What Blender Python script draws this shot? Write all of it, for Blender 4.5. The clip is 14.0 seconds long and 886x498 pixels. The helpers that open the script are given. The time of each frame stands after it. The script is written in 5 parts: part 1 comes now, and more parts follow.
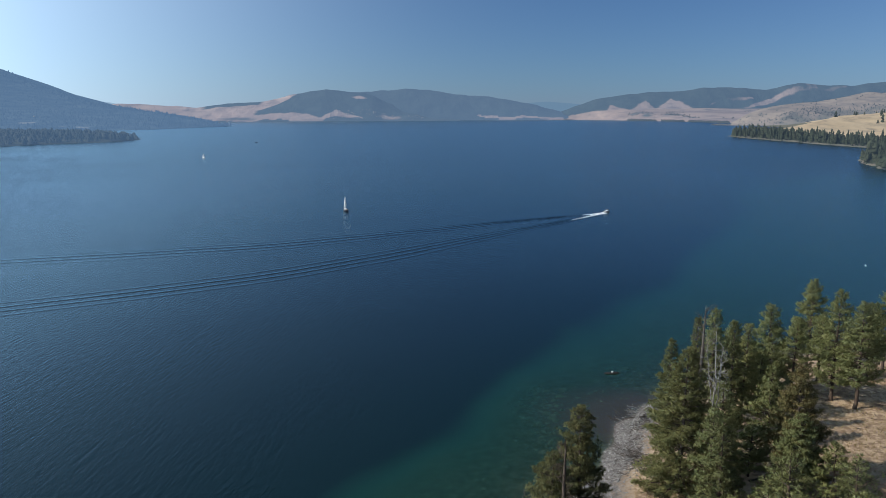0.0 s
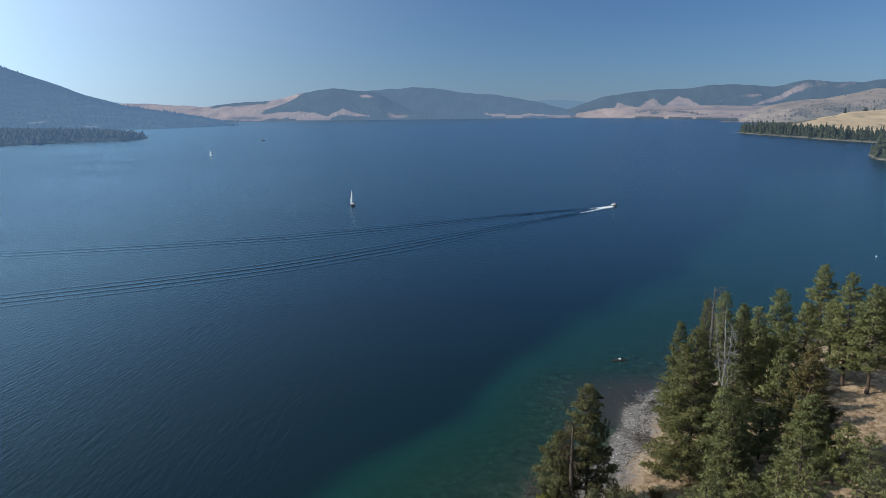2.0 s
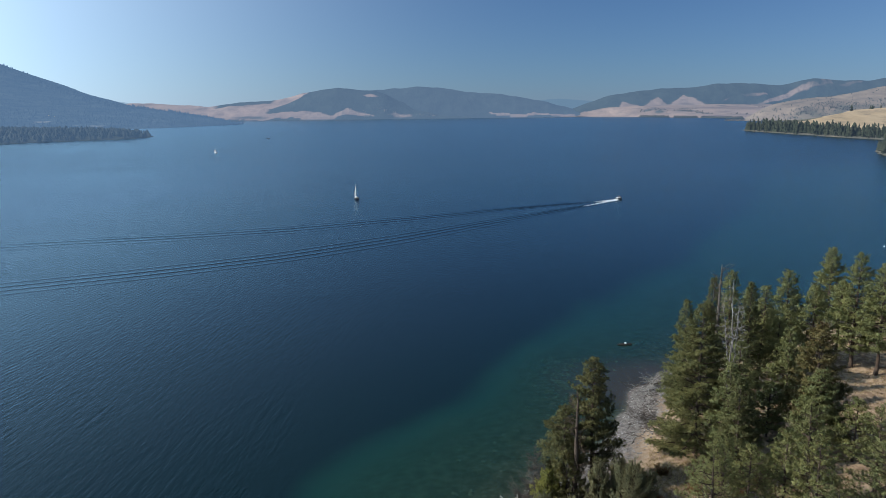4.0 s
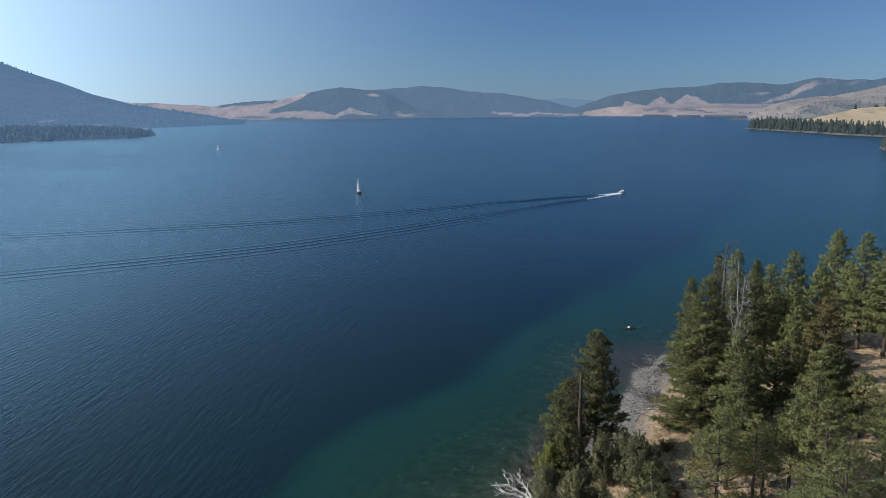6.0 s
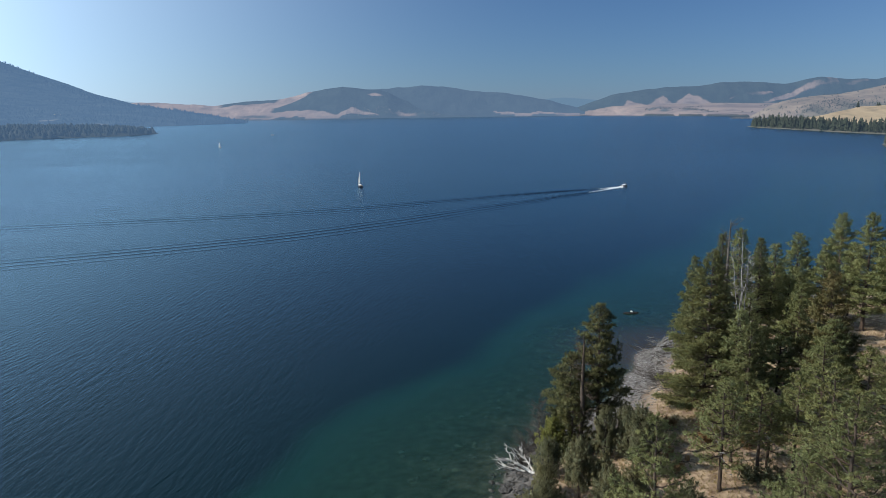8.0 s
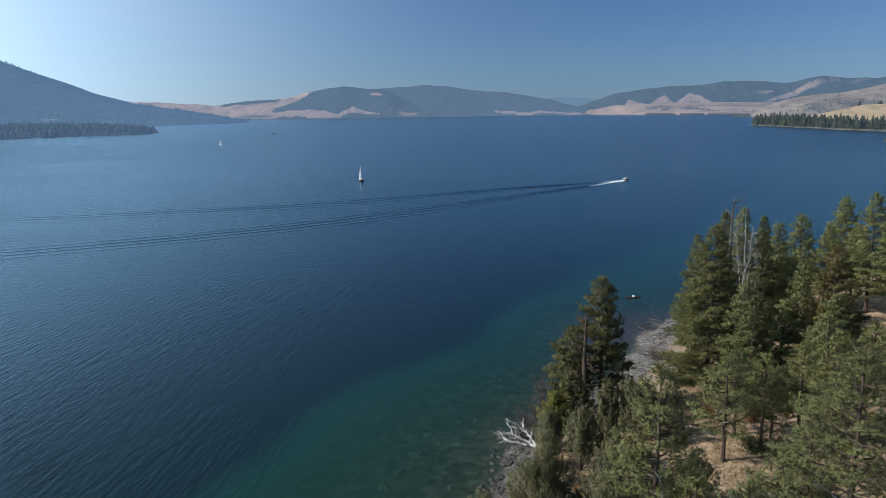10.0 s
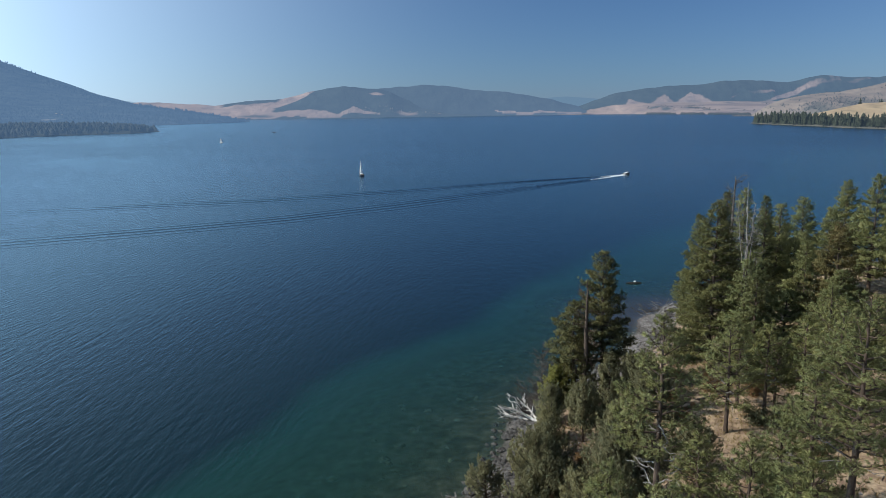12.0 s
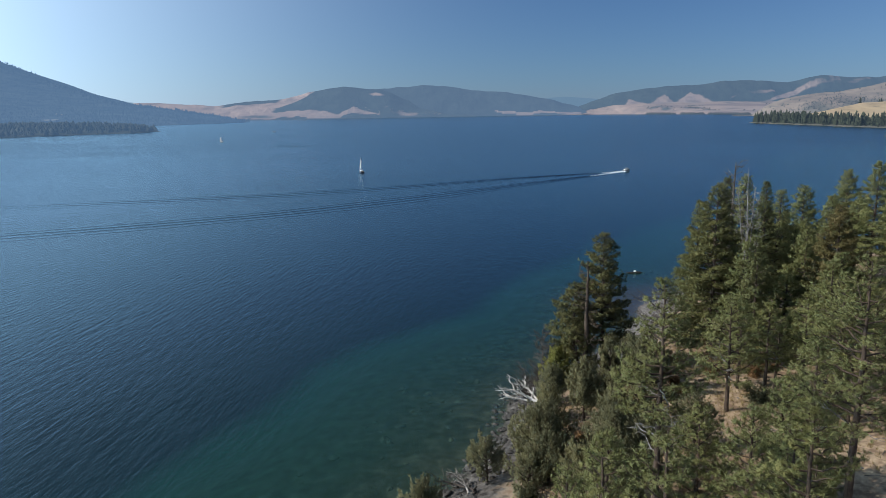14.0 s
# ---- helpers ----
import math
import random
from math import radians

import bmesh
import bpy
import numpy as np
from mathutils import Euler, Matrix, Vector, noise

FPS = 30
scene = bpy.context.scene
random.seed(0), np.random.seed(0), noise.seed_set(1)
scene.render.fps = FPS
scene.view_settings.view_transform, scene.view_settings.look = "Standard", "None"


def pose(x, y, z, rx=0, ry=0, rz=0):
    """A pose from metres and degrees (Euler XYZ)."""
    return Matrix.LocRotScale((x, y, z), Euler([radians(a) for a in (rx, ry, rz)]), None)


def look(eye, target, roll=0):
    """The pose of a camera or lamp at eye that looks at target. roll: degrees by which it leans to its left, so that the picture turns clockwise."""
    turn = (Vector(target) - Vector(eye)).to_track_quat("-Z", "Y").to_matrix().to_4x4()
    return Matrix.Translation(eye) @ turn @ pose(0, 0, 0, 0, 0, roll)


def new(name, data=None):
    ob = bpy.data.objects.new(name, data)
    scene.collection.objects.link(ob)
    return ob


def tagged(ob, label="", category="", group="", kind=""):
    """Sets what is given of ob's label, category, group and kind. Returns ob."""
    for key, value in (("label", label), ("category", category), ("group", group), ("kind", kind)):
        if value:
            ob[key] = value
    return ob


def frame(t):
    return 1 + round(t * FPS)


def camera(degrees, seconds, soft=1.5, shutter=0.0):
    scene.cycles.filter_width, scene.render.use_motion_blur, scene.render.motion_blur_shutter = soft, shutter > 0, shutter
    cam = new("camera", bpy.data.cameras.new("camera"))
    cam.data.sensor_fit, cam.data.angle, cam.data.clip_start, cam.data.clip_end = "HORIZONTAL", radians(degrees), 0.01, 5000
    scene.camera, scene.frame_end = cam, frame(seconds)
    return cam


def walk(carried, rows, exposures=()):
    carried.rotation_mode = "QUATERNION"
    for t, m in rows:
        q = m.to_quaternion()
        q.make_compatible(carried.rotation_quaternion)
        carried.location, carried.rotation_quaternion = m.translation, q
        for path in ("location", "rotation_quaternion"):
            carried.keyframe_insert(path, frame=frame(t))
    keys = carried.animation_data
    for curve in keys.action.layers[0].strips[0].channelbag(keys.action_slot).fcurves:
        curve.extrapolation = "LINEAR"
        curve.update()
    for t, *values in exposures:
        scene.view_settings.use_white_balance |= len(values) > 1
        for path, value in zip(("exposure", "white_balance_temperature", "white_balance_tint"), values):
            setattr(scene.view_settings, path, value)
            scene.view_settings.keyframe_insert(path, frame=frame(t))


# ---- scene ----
cam = camera(65.8, 14.0, soft=0.85)
# seconds, place, yaw, pitch, lean to the right
ROWS = [
    (0.0, 0.763, -1.313, 49.704, -4.157, -11.263, 0.237),
    (1.0, 0.856, -1.189, 48.663, -3.850, -11.328, 0.387),
    (2.0, 0.938, -1.054, 47.248, -3.599, -11.359, 0.484),
    (3.0, 1.010, -0.916, 45.644, -3.396, -11.370, 0.544),
    (4.0, 1.072, -0.780, 43.976, -3.232, -11.371, 0.579),
    (5.0, 1.123, -0.654, 42.316, -3.102, -11.369, 0.599),
    (6.0, 1.163, -0.542, 40.699, -3.000, -11.368, 0.612),
    (7.0, 1.192, -0.451, 39.132, -2.920, -11.369, 0.625),
    (8.0, 1.209, -0.389, 37.607, -2.858, -11.373, 0.643),
    (9.0, 1.216, -0.360, 36.110, -2.811, -11.377, 0.667),
    (10.0, 1.210, -0.371, 34.641, -2.777, -11.379, 0.697),
    (11.0, 1.192, -0.429, 33.215, -2.753, -11.376, 0.733),
    (12.0, 1.162, -0.539, 31.882, -2.741, -11.366, 0.768),
    (13.0, 1.120, -0.709, 30.736, -2.739, -11.347, 0.799),
    (14.0, 1.066, -0.943, 29.928, -2.749, -11.316, 0.817),
]
walk(cam, [(t, pose(x, y, z, 90 + pitch, lean, yaw)) for t, x, y, z, yaw, pitch, lean in ROWS])

# ---- sky, sun, exposure ----
SUN_AZIMUTH, SUN_HEIGHT = -94.0, 37.0        # degrees clockwise from +y
world = bpy.data.worlds.new("world")
scene.world = world
world.use_nodes = True
wn = world.node_tree
sky = wn.nodes.new("ShaderNodeTexSky")
sky.sky_type = "NISHITA"
sky.sun_disc = False
sky.sun_elevation = radians(SUN_HEIGHT)
sky.sun_rotation = radians(SUN_AZIMUTH)
sky.altitude = 0
sky.air_density, sky.dust_density, sky.ozone_density = 1.0, 1.0, 4.0
SUN_WAY = (math.sin(radians(SUN_AZIMUTH)) * math.cos(radians(SUN_HEIGHT)), math.cos(radians(SUN_AZIMUTH)) * math.cos(radians(SUN_HEIGHT)), math.sin(radians(SUN_HEIGHT)))


def world_node(kind, how=None, *values):
    n = wn.nodes.new(kind)
    if how:
        n.operation = how
    for i, v in enumerate(values):
        if isinstance(v, bpy.types.NodeSocket):
            wn.links.new(v, n.inputs[i])
        else:
            n.inputs[i].default_value = v
    return n


def tinted(fac, color):
    """A colour times a number."""
    n = world_node("ShaderNodeVectorMath", "SCALE", color)
    wn.links.new(fac, n.inputs["Scale"])
    return n.outputs[0]


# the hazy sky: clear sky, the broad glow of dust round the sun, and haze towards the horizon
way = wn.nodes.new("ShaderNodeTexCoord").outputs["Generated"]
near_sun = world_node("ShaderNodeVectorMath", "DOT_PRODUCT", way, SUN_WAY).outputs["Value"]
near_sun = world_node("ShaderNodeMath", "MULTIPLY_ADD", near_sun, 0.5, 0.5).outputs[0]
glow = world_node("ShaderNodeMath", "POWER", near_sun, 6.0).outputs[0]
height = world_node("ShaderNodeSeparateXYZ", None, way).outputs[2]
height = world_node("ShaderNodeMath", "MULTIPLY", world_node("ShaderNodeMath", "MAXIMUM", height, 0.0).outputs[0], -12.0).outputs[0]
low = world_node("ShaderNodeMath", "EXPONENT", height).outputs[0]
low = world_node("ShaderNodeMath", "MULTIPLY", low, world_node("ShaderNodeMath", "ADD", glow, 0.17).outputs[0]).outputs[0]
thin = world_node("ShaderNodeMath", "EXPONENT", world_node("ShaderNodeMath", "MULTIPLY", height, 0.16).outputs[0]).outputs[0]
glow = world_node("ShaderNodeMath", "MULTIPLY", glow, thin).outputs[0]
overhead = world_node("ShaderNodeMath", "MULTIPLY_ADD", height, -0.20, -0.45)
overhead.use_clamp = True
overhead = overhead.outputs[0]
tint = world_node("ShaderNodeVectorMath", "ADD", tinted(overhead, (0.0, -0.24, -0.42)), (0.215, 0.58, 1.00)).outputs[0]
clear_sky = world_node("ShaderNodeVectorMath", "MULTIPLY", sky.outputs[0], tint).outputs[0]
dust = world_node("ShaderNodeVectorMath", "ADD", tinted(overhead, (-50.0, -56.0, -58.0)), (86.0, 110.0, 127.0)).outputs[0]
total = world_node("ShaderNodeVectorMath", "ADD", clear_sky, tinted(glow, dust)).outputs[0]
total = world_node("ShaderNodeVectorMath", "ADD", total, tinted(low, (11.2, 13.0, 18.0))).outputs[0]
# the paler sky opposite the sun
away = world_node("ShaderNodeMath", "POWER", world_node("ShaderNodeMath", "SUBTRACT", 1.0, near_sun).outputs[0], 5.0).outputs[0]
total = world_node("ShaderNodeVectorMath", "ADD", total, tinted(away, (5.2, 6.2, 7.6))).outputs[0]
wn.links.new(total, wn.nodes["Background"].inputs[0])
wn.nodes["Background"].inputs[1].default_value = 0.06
sun_data = bpy.data.lights.new("sun", "SUN")
sun_data.energy, sun_data.angle, sun_data.color = 5.0, radians(0.6), (1.0, 0.92, 0.81)
sun = new("sun", sun_data)
sa, sh = radians(SUN_AZIMUTH), radians(SUN_HEIGHT)
sun.matrix_world = look((300 * math.sin(sa) * math.cos(sh), 300 * math.cos(sa) * math.cos(sh), 300 * math.sin(sh)), (0, 0, 0))
scene.view_settings.exposure = 0.0

# ---- materials ----


class Nodes:
    """A small builder of node materials."""

    def __init__(self, name):
        self.mat = bpy.data.materials.new(name)
        self.mat.use_nodes = True
        self.tree = self.mat.node_tree
        self.tree.nodes.clear()
        self.out = self.add("ShaderNodeOutputMaterial")

    def add(self, kind, **values):
        node = self.tree.nodes.new(kind)
        for key, value in values.items():
            setattr(node, key, value)
        return node

    def put(self, node, socket, value):
        if isinstance(value, bpy.types.NodeSocket):
            self.tree.links.new(value, node.inputs[socket])
        elif value is not None:
            node.inputs[socket].default_value = value

    def place(self):
        return self.add("ShaderNodeNewGeometry").outputs["Position"]

    def local(self):
        return self.add("ShaderNodeTexCoord").outputs["Object"]

    def scaled(self, vector, scale, turn=0.0):
        m = self.add("ShaderNodeMapping")
        self.put(m, "Vector", vector)
        m.inputs["Scale"].default_value = scale
        m.inputs["Rotation"].default_value = (0, 0, turn)
        return m.outputs[0]

    def noise(self, vector, scale, detail=4.0, rough=0.55):
        n = self.add("ShaderNodeTexNoise")
        self.put(n, "Vector", vector)
        n.inputs["Scale"].default_value, n.inputs["Detail"].default_value, n.inputs["Roughness"].default_value = scale, detail, rough
        return n.outputs["Fac"]

    def ramp(self, fac, *stops):
        r = self.add("ShaderNodeValToRGB")
        self.put(r, "Fac", fac)
        while len(r.color_ramp.elements) < len(stops):
            r.color_ramp.elements.new(0.5)
        for e, (p, c) in zip(r.color_ramp.elements, stops):
            e.position = p
            e.color = (*c, 1) if isinstance(c, tuple) else (c, c, c, 1)
        return r.outputs[0]

    def mix(self, fac, a, b, how="MIX"):
        m = self.add("ShaderNodeMix", data_type="RGBA", blend_type=how)
        self.put(m, 0, fac)
        for i, v in ((6, a), (7, b)):
            self.put(m, i, (*v, 1) if isinstance(v, tuple) else v)
        return m.outputs[2]

    def math(self, how, a, b=None, c=None, clamp=False):
        m = self.add("ShaderNodeMath", operation=how, use_clamp=clamp)
        for i, v in enumerate((a, b, c)):
            self.put(m, i, v)
        return m.outputs[0]

    def attribute(self, name):
        return self.add("ShaderNodeAttribute", attribute_name=name).outputs["Fac"]

    def bump(self, height, strength=1.0, distance=1.0, normal=None):
        b = self.add("ShaderNodeBump")
        self.put(b, "Height", height)
        self.put(b, "Strength", strength)
        b.inputs["Distance"].default_value = distance
        self.put(b, "Normal", normal)
        return b.outputs[0]

    def surface(self, color, rough=0.8, normal=None, metal=0.0, spec=0.3, coat=0.0):
        p = self.add("ShaderNodeBsdfPrincipled")
        self.put(p, "Base Color", (*color, 1) if isinstance(color, tuple) else color)
        self.put(p, "Roughness", rough)
        p.inputs["Metallic"].default_value = metal
        p.inputs["Specular IOR Level"].default_value = spec
        p.inputs["Coat Weight"].default_value = coat
        self.put(p, "Normal", normal)
        return p.outputs[0]

    def done(self, shader):
        self.put(self.out, "Surface", shader)
        return self.mat


def blend(m, fac, a, b):
    s = m.add("ShaderNodeMixShader")
    m.put(s, 0, fac)
    m.tree.links.new(a, s.inputs[1])
    m.tree.links.new(b, s.inputs[2])
    return s.outputs[0]


WAVE = 83.0        # degrees from +x along which the wave crests run


def make_water(name="lake_water", calm=1.0):
    m = Nodes(name)
    pos = m.place()
    along = m.scaled(pos, (1, 1, 0), radians(-WAVE))
    swell = m.noise(m.scaled(along, (0.16, 0.75, 0)), 1.0, 2.0, 0.5)
    waves = m.noise(m.scaled(along, (0.42, 1.55, 0)), 1.0, 2.0, 0.5)
    chop = m.noise(m.scaled(along, (1.4, 3.2, 0)), 1.0, 3.0, 0.6)
    sep = m.add("ShaderNodeSeparateXYZ")
    m.put(sep, 0, pos)
    open_lake = m.math("MULTIPLY_ADD", m.math("MULTIPLY_ADD", sep.outputs[1], 0.002, -0.3, clamp=True), 2.8, 1.0)
    gust = m.ramp(m.noise(m.scaled(pos, (0.006, 0.014, 0)), 1.0, 3.0, 0.6), (0.3, 0.6), (0.7, 1.0))
    height = m.math("ADD", m.math("MULTIPLY", waves, 0.098), m.math("MULTIPLY", chop, 0.044))
    height = m.math("ADD", height, m.math("MULTIPLY", swell, 0.065))
    normal = m.bump(m.math("MULTIPLY", height, m.math("MULTIPLY", gust, open_lake)), calm, 1.0)
    depth = m.attribute("depth")
    clear = m.math("POWER", 2.718, m.math("MULTIPLY", depth, -0.75))
    tint = m.mix(m.math("MULTIPLY", depth, 0.35, clamp=True), (0.85, 0.93, 0.88), (0.30, 0.66, 0.56))
    body = m.ramp(m.math("MULTIPLY", depth, 0.07, clamp=True), (0.0, (0.016, 0.050, 0.037)), (0.10, (0.011, 0.043, 0.034)), (0.22, (0.006, 0.033, 0.029)), (0.34, (0.0034, 0.0135, 0.0172)), (1.0, (0.0034, 0.0122, 0.0172)))
    see = m.add("ShaderNodeBsdfTransparent")
    m.put(see, "Color", tint)
    deep = m.add("ShaderNodeBsdfDiffuse")
    m.put(deep, "Color", body)
    inside = blend(m, clear, deep.outputs[0], see.outputs[0])
    gloss = m.add("ShaderNodeBsdfGlossy")
    gloss.inputs["Roughness"].default_value = 0.20
    m.put(gloss, "Normal", normal)
    gloss.inputs["Color"].default_value = (0.572, 0.738, 0.838, 1)
    facing = m.add("ShaderNodeLayerWeight")
    facing.inputs["Blend"].default_value = 0.5
    m.put(facing, "Normal", normal)
    mirror = m.math("MULTIPLY_ADD", m.math("POWER", facing.outputs["Facing"], 5.0), 0.98, 0.02)
    return m.done(blend(m, mirror, inside, gloss.outputs[0]))


def make_ground():
    m = Nodes("shore_ground")
    pos = m.place()
    sep = m.add("ShaderNodeSeparateXYZ")
    m.put(sep, 0, pos)
    big = m.noise(pos, 0.12, 5.0)
    mid = m.noise(pos, 0.9, 5.0, 0.65)
    fine = m.noise(pos, 9.0, 4.0, 0.7)
    grass = m.ramp(big, (0.3, (0.25, 0.185, 0.125)), (0.5, (0.37, 0.280, 0.190)), (0.7, (0.48, 0.375, 0.258)))
    grass = m.mix(m.ramp(mid, (0.42, 0.0), (0.60, 0.85)), grass, (0.165, 0.112, 0.080))
    gravel = m.ramp(m.noise(pos, 4.0, 6.0, 0.75), (0.3, (0.075, 0.067, 0.062)), (0.5, (0.145, 0.134, 0.127)), (0.72, (0.262, 0.246, 0.233)))
    cobble = m.ramp(m.noise(pos, 1.1, 5.0, 0.7), (0.38, (0.035, 0.032, 0.03)), (0.62, (0.14, 0.13, 0.12)))
    gravel = m.mix(0.8, gravel, m.ramp(m.noise(pos, 1.4, 4.0, 0.65), (0.36, 0.5), (0.5, 0.95), (0.66, 1.3)), "MULTIPLY")
    gravel = m.mix(m.ramp(m.math("MULTIPLY_ADD", sep.outputs[1], 0.05, -3.2, clamp=True), (0.2, 0.0), (0.8, 1.0)), cobble, gravel)
    edge = m.math("ADD", sep.outputs[2], m.math("MULTIPLY", m.math("SUBTRACT", mid, 0.5), 1.3))
    dry = m.mix(m.ramp(m.math("MULTIPLY", edge, 0.4, clamp=True), (0.34, 0.0), (0.52, 1.0)), gravel, grass)
    stones = m.ramp(m.noise(pos, 0.7, 5.0, 0.7), (0.38, (0.022, 0.026, 0.020)), (0.52, (0.045, 0.050, 0.038)), (0.7, (0.085, 0.090, 0.070)))
    bay = m.add("ShaderNodeVectorMath", operation="DISTANCE")
    m.put(bay, 0, pos)
    bay.inputs[1].default_value = (35.0, 106.2, 0.0)
    silt = m.ramp(m.math("ADD", m.math("MULTIPLY", bay.outputs["Value"], 0.04), m.math("MULTIPLY", m.math("SUBTRACT", mid, 0.5), 0.35)), (0.38, 1.0), (0.56, 0.0))
    bed = m.mix(silt, stones, (0.056, 0.041, 0.042))
    wet = m.ramp(m.math("MULTIPLY_ADD", sep.outputs[2], 2.0, 0.5, clamp=True), (0.35, 0.0), (0.75, 1.0))
    color = m.mix(wet, bed, dry)
    color = m.mix(0.35, color, m.ramp(fine, (0.3, 0.55), (0.7, 1.35)), "MULTIPLY")
    return m.done(m.surface(color, 0.95, m.bump(m.math("ADD", mid, m.math("MULTIPLY", fine, 0.4)), 0.6, 0.25), spec=0.1))


def make_needles(name, dark, light, warm, tufted=False):
    m = Nodes(name)
    geo = m.add("ShaderNodeNewGeometry")
    info = m.add("ShaderNodeObjectInfo")
    vary = geo.outputs["Random Per Island"]
    if tufted:
        vary = m.math("ADD", m.math("MULTIPLY", vary, 0.18), m.math("MULTIPLY", m.attribute("tone"), 0.65))
    color = m.ramp(vary, (0.0, dark), (0.65, light), (1.0, warm))
    clump = m.noise(m.local(), 0.55, 3.0)
    color = m.mix(m.ramp(clump, (0.35, 0.0), (0.7, 0.45)), color, warm)
    color = m.mix(0.6, color, m.ramp(info.outputs["Random"], (0.0, (0.86, 0.92, 0.95)), (0.5, (1.04, 1.04, 1.02)), (1.0, (1.17, 1.13, 1.0))), "MULTIPLY")
    skin = m.surface(color, 0.75, spec=0.15)
    glow = m.add("ShaderNodeBsdfTranslucent")
    m.put(glow, "Color", color)
    return m.done(blend(m, 0.40, skin, glow.outputs[0]))


def make_bark(name, dark, light, stretch=0.25):
    m = Nodes(name)
    pos = m.scaled(m.local(), (1, 1, stretch))
    n = m.noise(pos, 7.0, 6.0, 0.7)
    big = m.noise(m.local(), 0.6, 3.0)
    color = m.ramp(n, (0.35, dark), (0.65, light))
    color = m.mix(m.ramp(big, (0.4, 0.0), (0.7, 0.5)), color, dark)
    return m.done(m.surface(color, 0.9, m.bump(n, 0.8, 0.06), spec=0.15))


def make_plain(name, color, rough=0.5, spread=0.15, scale=3.0, metal=0.0, spec=0.4):
    m = Nodes(name)
    n = m.noise(m.local(), scale, 5.0, 0.65)
    low = tuple(c * (1 - spread) for c in color)
    high = tuple(min(1.0, c * (1 + spread)) for c in color)
    return m.done(m.surface(m.ramp(n, (0.3, low), (0.7, high)), rough, m.bump(n, 0.15, 0.01), metal, spec))


def make_cloth(name, color):
    m = Nodes(name)
    n = m.noise(m.local(), 1.2, 4.0)
    tone = m.ramp(n, (0.3, tuple(c * 0.94 for c in color)), (0.7, color))
    thin = m.add("ShaderNodeBsdfTranslucent")
    m.put(thin, "Color", tone)
    return m.done(blend(m, 0.5, m.surface(tone, 0.8, spec=0.1), thin.outputs[0]))


def make_rock(name, dark, light, scale=2.0):
    m = Nodes(name)
    info = m.add("ShaderNodeObjectInfo")
    geo = m.add("ShaderNodeNewGeometry")
    n = m.noise(m.place(), scale, 6.0, 0.7)
    color = m.ramp(n, (0.3, dark), (0.7, light))
    color = m.mix(0.6, color, m.ramp(geo.outputs["Random Per Island"], (0.0, 0.6), (1.0, 1.35)), "MULTIPLY")
    return m.done(m.surface(color, 0.9, m.bump(n, 0.6, 0.1), spec=0.2))


def make_hill(name, wood_colors, field_colors, haze_glow, haze_share, grain=0.02):
    """Wooded and open slopes; haze is painted on as a share of emitted colour."""
    m = Nodes(name)
    pos = m.place()
    n = m.noise(pos, grain, 6.0, 0.7)
    broad = m.noise(pos, grain * 0.15, 4.0)
    wood = m.ramp(n, (0.3, wood_colors[0]), (0.7, wood_colors[1]))
    field = m.ramp(m.math("ADD", m.math("MULTIPLY", n, 0.4), m.math("MULTIPLY", broad, 0.6)), (0.35, field_colors[0]), (0.65, field_colors[1]))
    streak = m.noise(m.scaled(pos, (grain * 0.6, grain * 0.35, grain * 2.5)), 1.0, 5.0, 0.65)
    field = m.mix(0.85, field, m.ramp(streak, (0.32, (0.55, 0.56, 0.58)), (0.48, (0.98, 0.97, 0.96)), (0.68, (1.16, 1.12, 1.06))), "MULTIPLY")
    mask = m.math("ADD", m.attribute("wood"), m.math("MULTIPLY", m.math("SUBTRACT", n, 0.5), 0.9))
    color = m.mix(m.ramp(mask, (0.28, 0.0), (0.72, 1.0)), field, wood)
    skin = m.surface(color, 0.95, m.bump(n, 0.7, 0.25 / grain), spec=0.05)
    if haze_share == 0:
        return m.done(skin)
    # painted haze: emission blended over the lit surface
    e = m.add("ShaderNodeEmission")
    e.inputs["Color"].default_value = (*haze_glow, 1)
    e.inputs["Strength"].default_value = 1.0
    return m.done(blend(m, haze_share, skin, e.outputs[0]))


# haze colours that the far materials emit, as no real haze is built
HAZE_GLOW = (0.150, 0.252, 0.42)
HAZE_GLOW_WEST = (0.138, 0.262, 0.465)
WATER = make_water()
SLICK = make_water("smoothed_water", 0.45)
GROUND = make_ground()
PINE = make_needles("pine_needles", (0.161, 0.192, 0.087), (0.273, 0.301, 0.133), (0.348, 0.341, 0.159), True)
FIR = make_needles("fir_needles", (0.110, 0.129, 0.059), (0.201, 0.212, 0.095), (0.257, 0.246, 0.111), True)
JUNIPER = make_needles("juniper_sprays", (0.141, 0.150, 0.090), (0.233, 0.235, 0.138), (0.314, 0.293, 0.165), True)
BROWNING = make_needles("browning_needles", (0.115, 0.125, 0.055), (0.225, 0.205, 0.090), (0.330, 0.240, 0.120), True)
OLIVE_DARK = make_needles("dark_olive_needles", (0.084, 0.095, 0.046), (0.162, 0.166, 0.075), (0.235, 0.212, 0.098), True)
SHRUB = make_needles("dry_shrub_leaves", (0.16, 0.105, 0.055), (0.25, 0.155, 0.080), (0.32, 0.195, 0.10))
YELLOW = make_needles("yellow_green_leaves", (0.16, 0.175, 0.056), (0.27, 0.28, 0.085), (0.35, 0.335, 0.105), True)
GRASS = make_needles("dry_grass_blades", (0.22, 0.16, 0.08), (0.36, 0.28, 0.15), (0.45, 0.36, 0.2))
FAR_WOOD = make_needles("far_conifers", (0.045, 0.065, 0.046), (0.088, 0.108, 0.068), (0.125, 0.130, 0.078))
BARK = make_bark("conifer_bark", (0.034, 0.027, 0.023), (0.118, 0.085, 0.064))
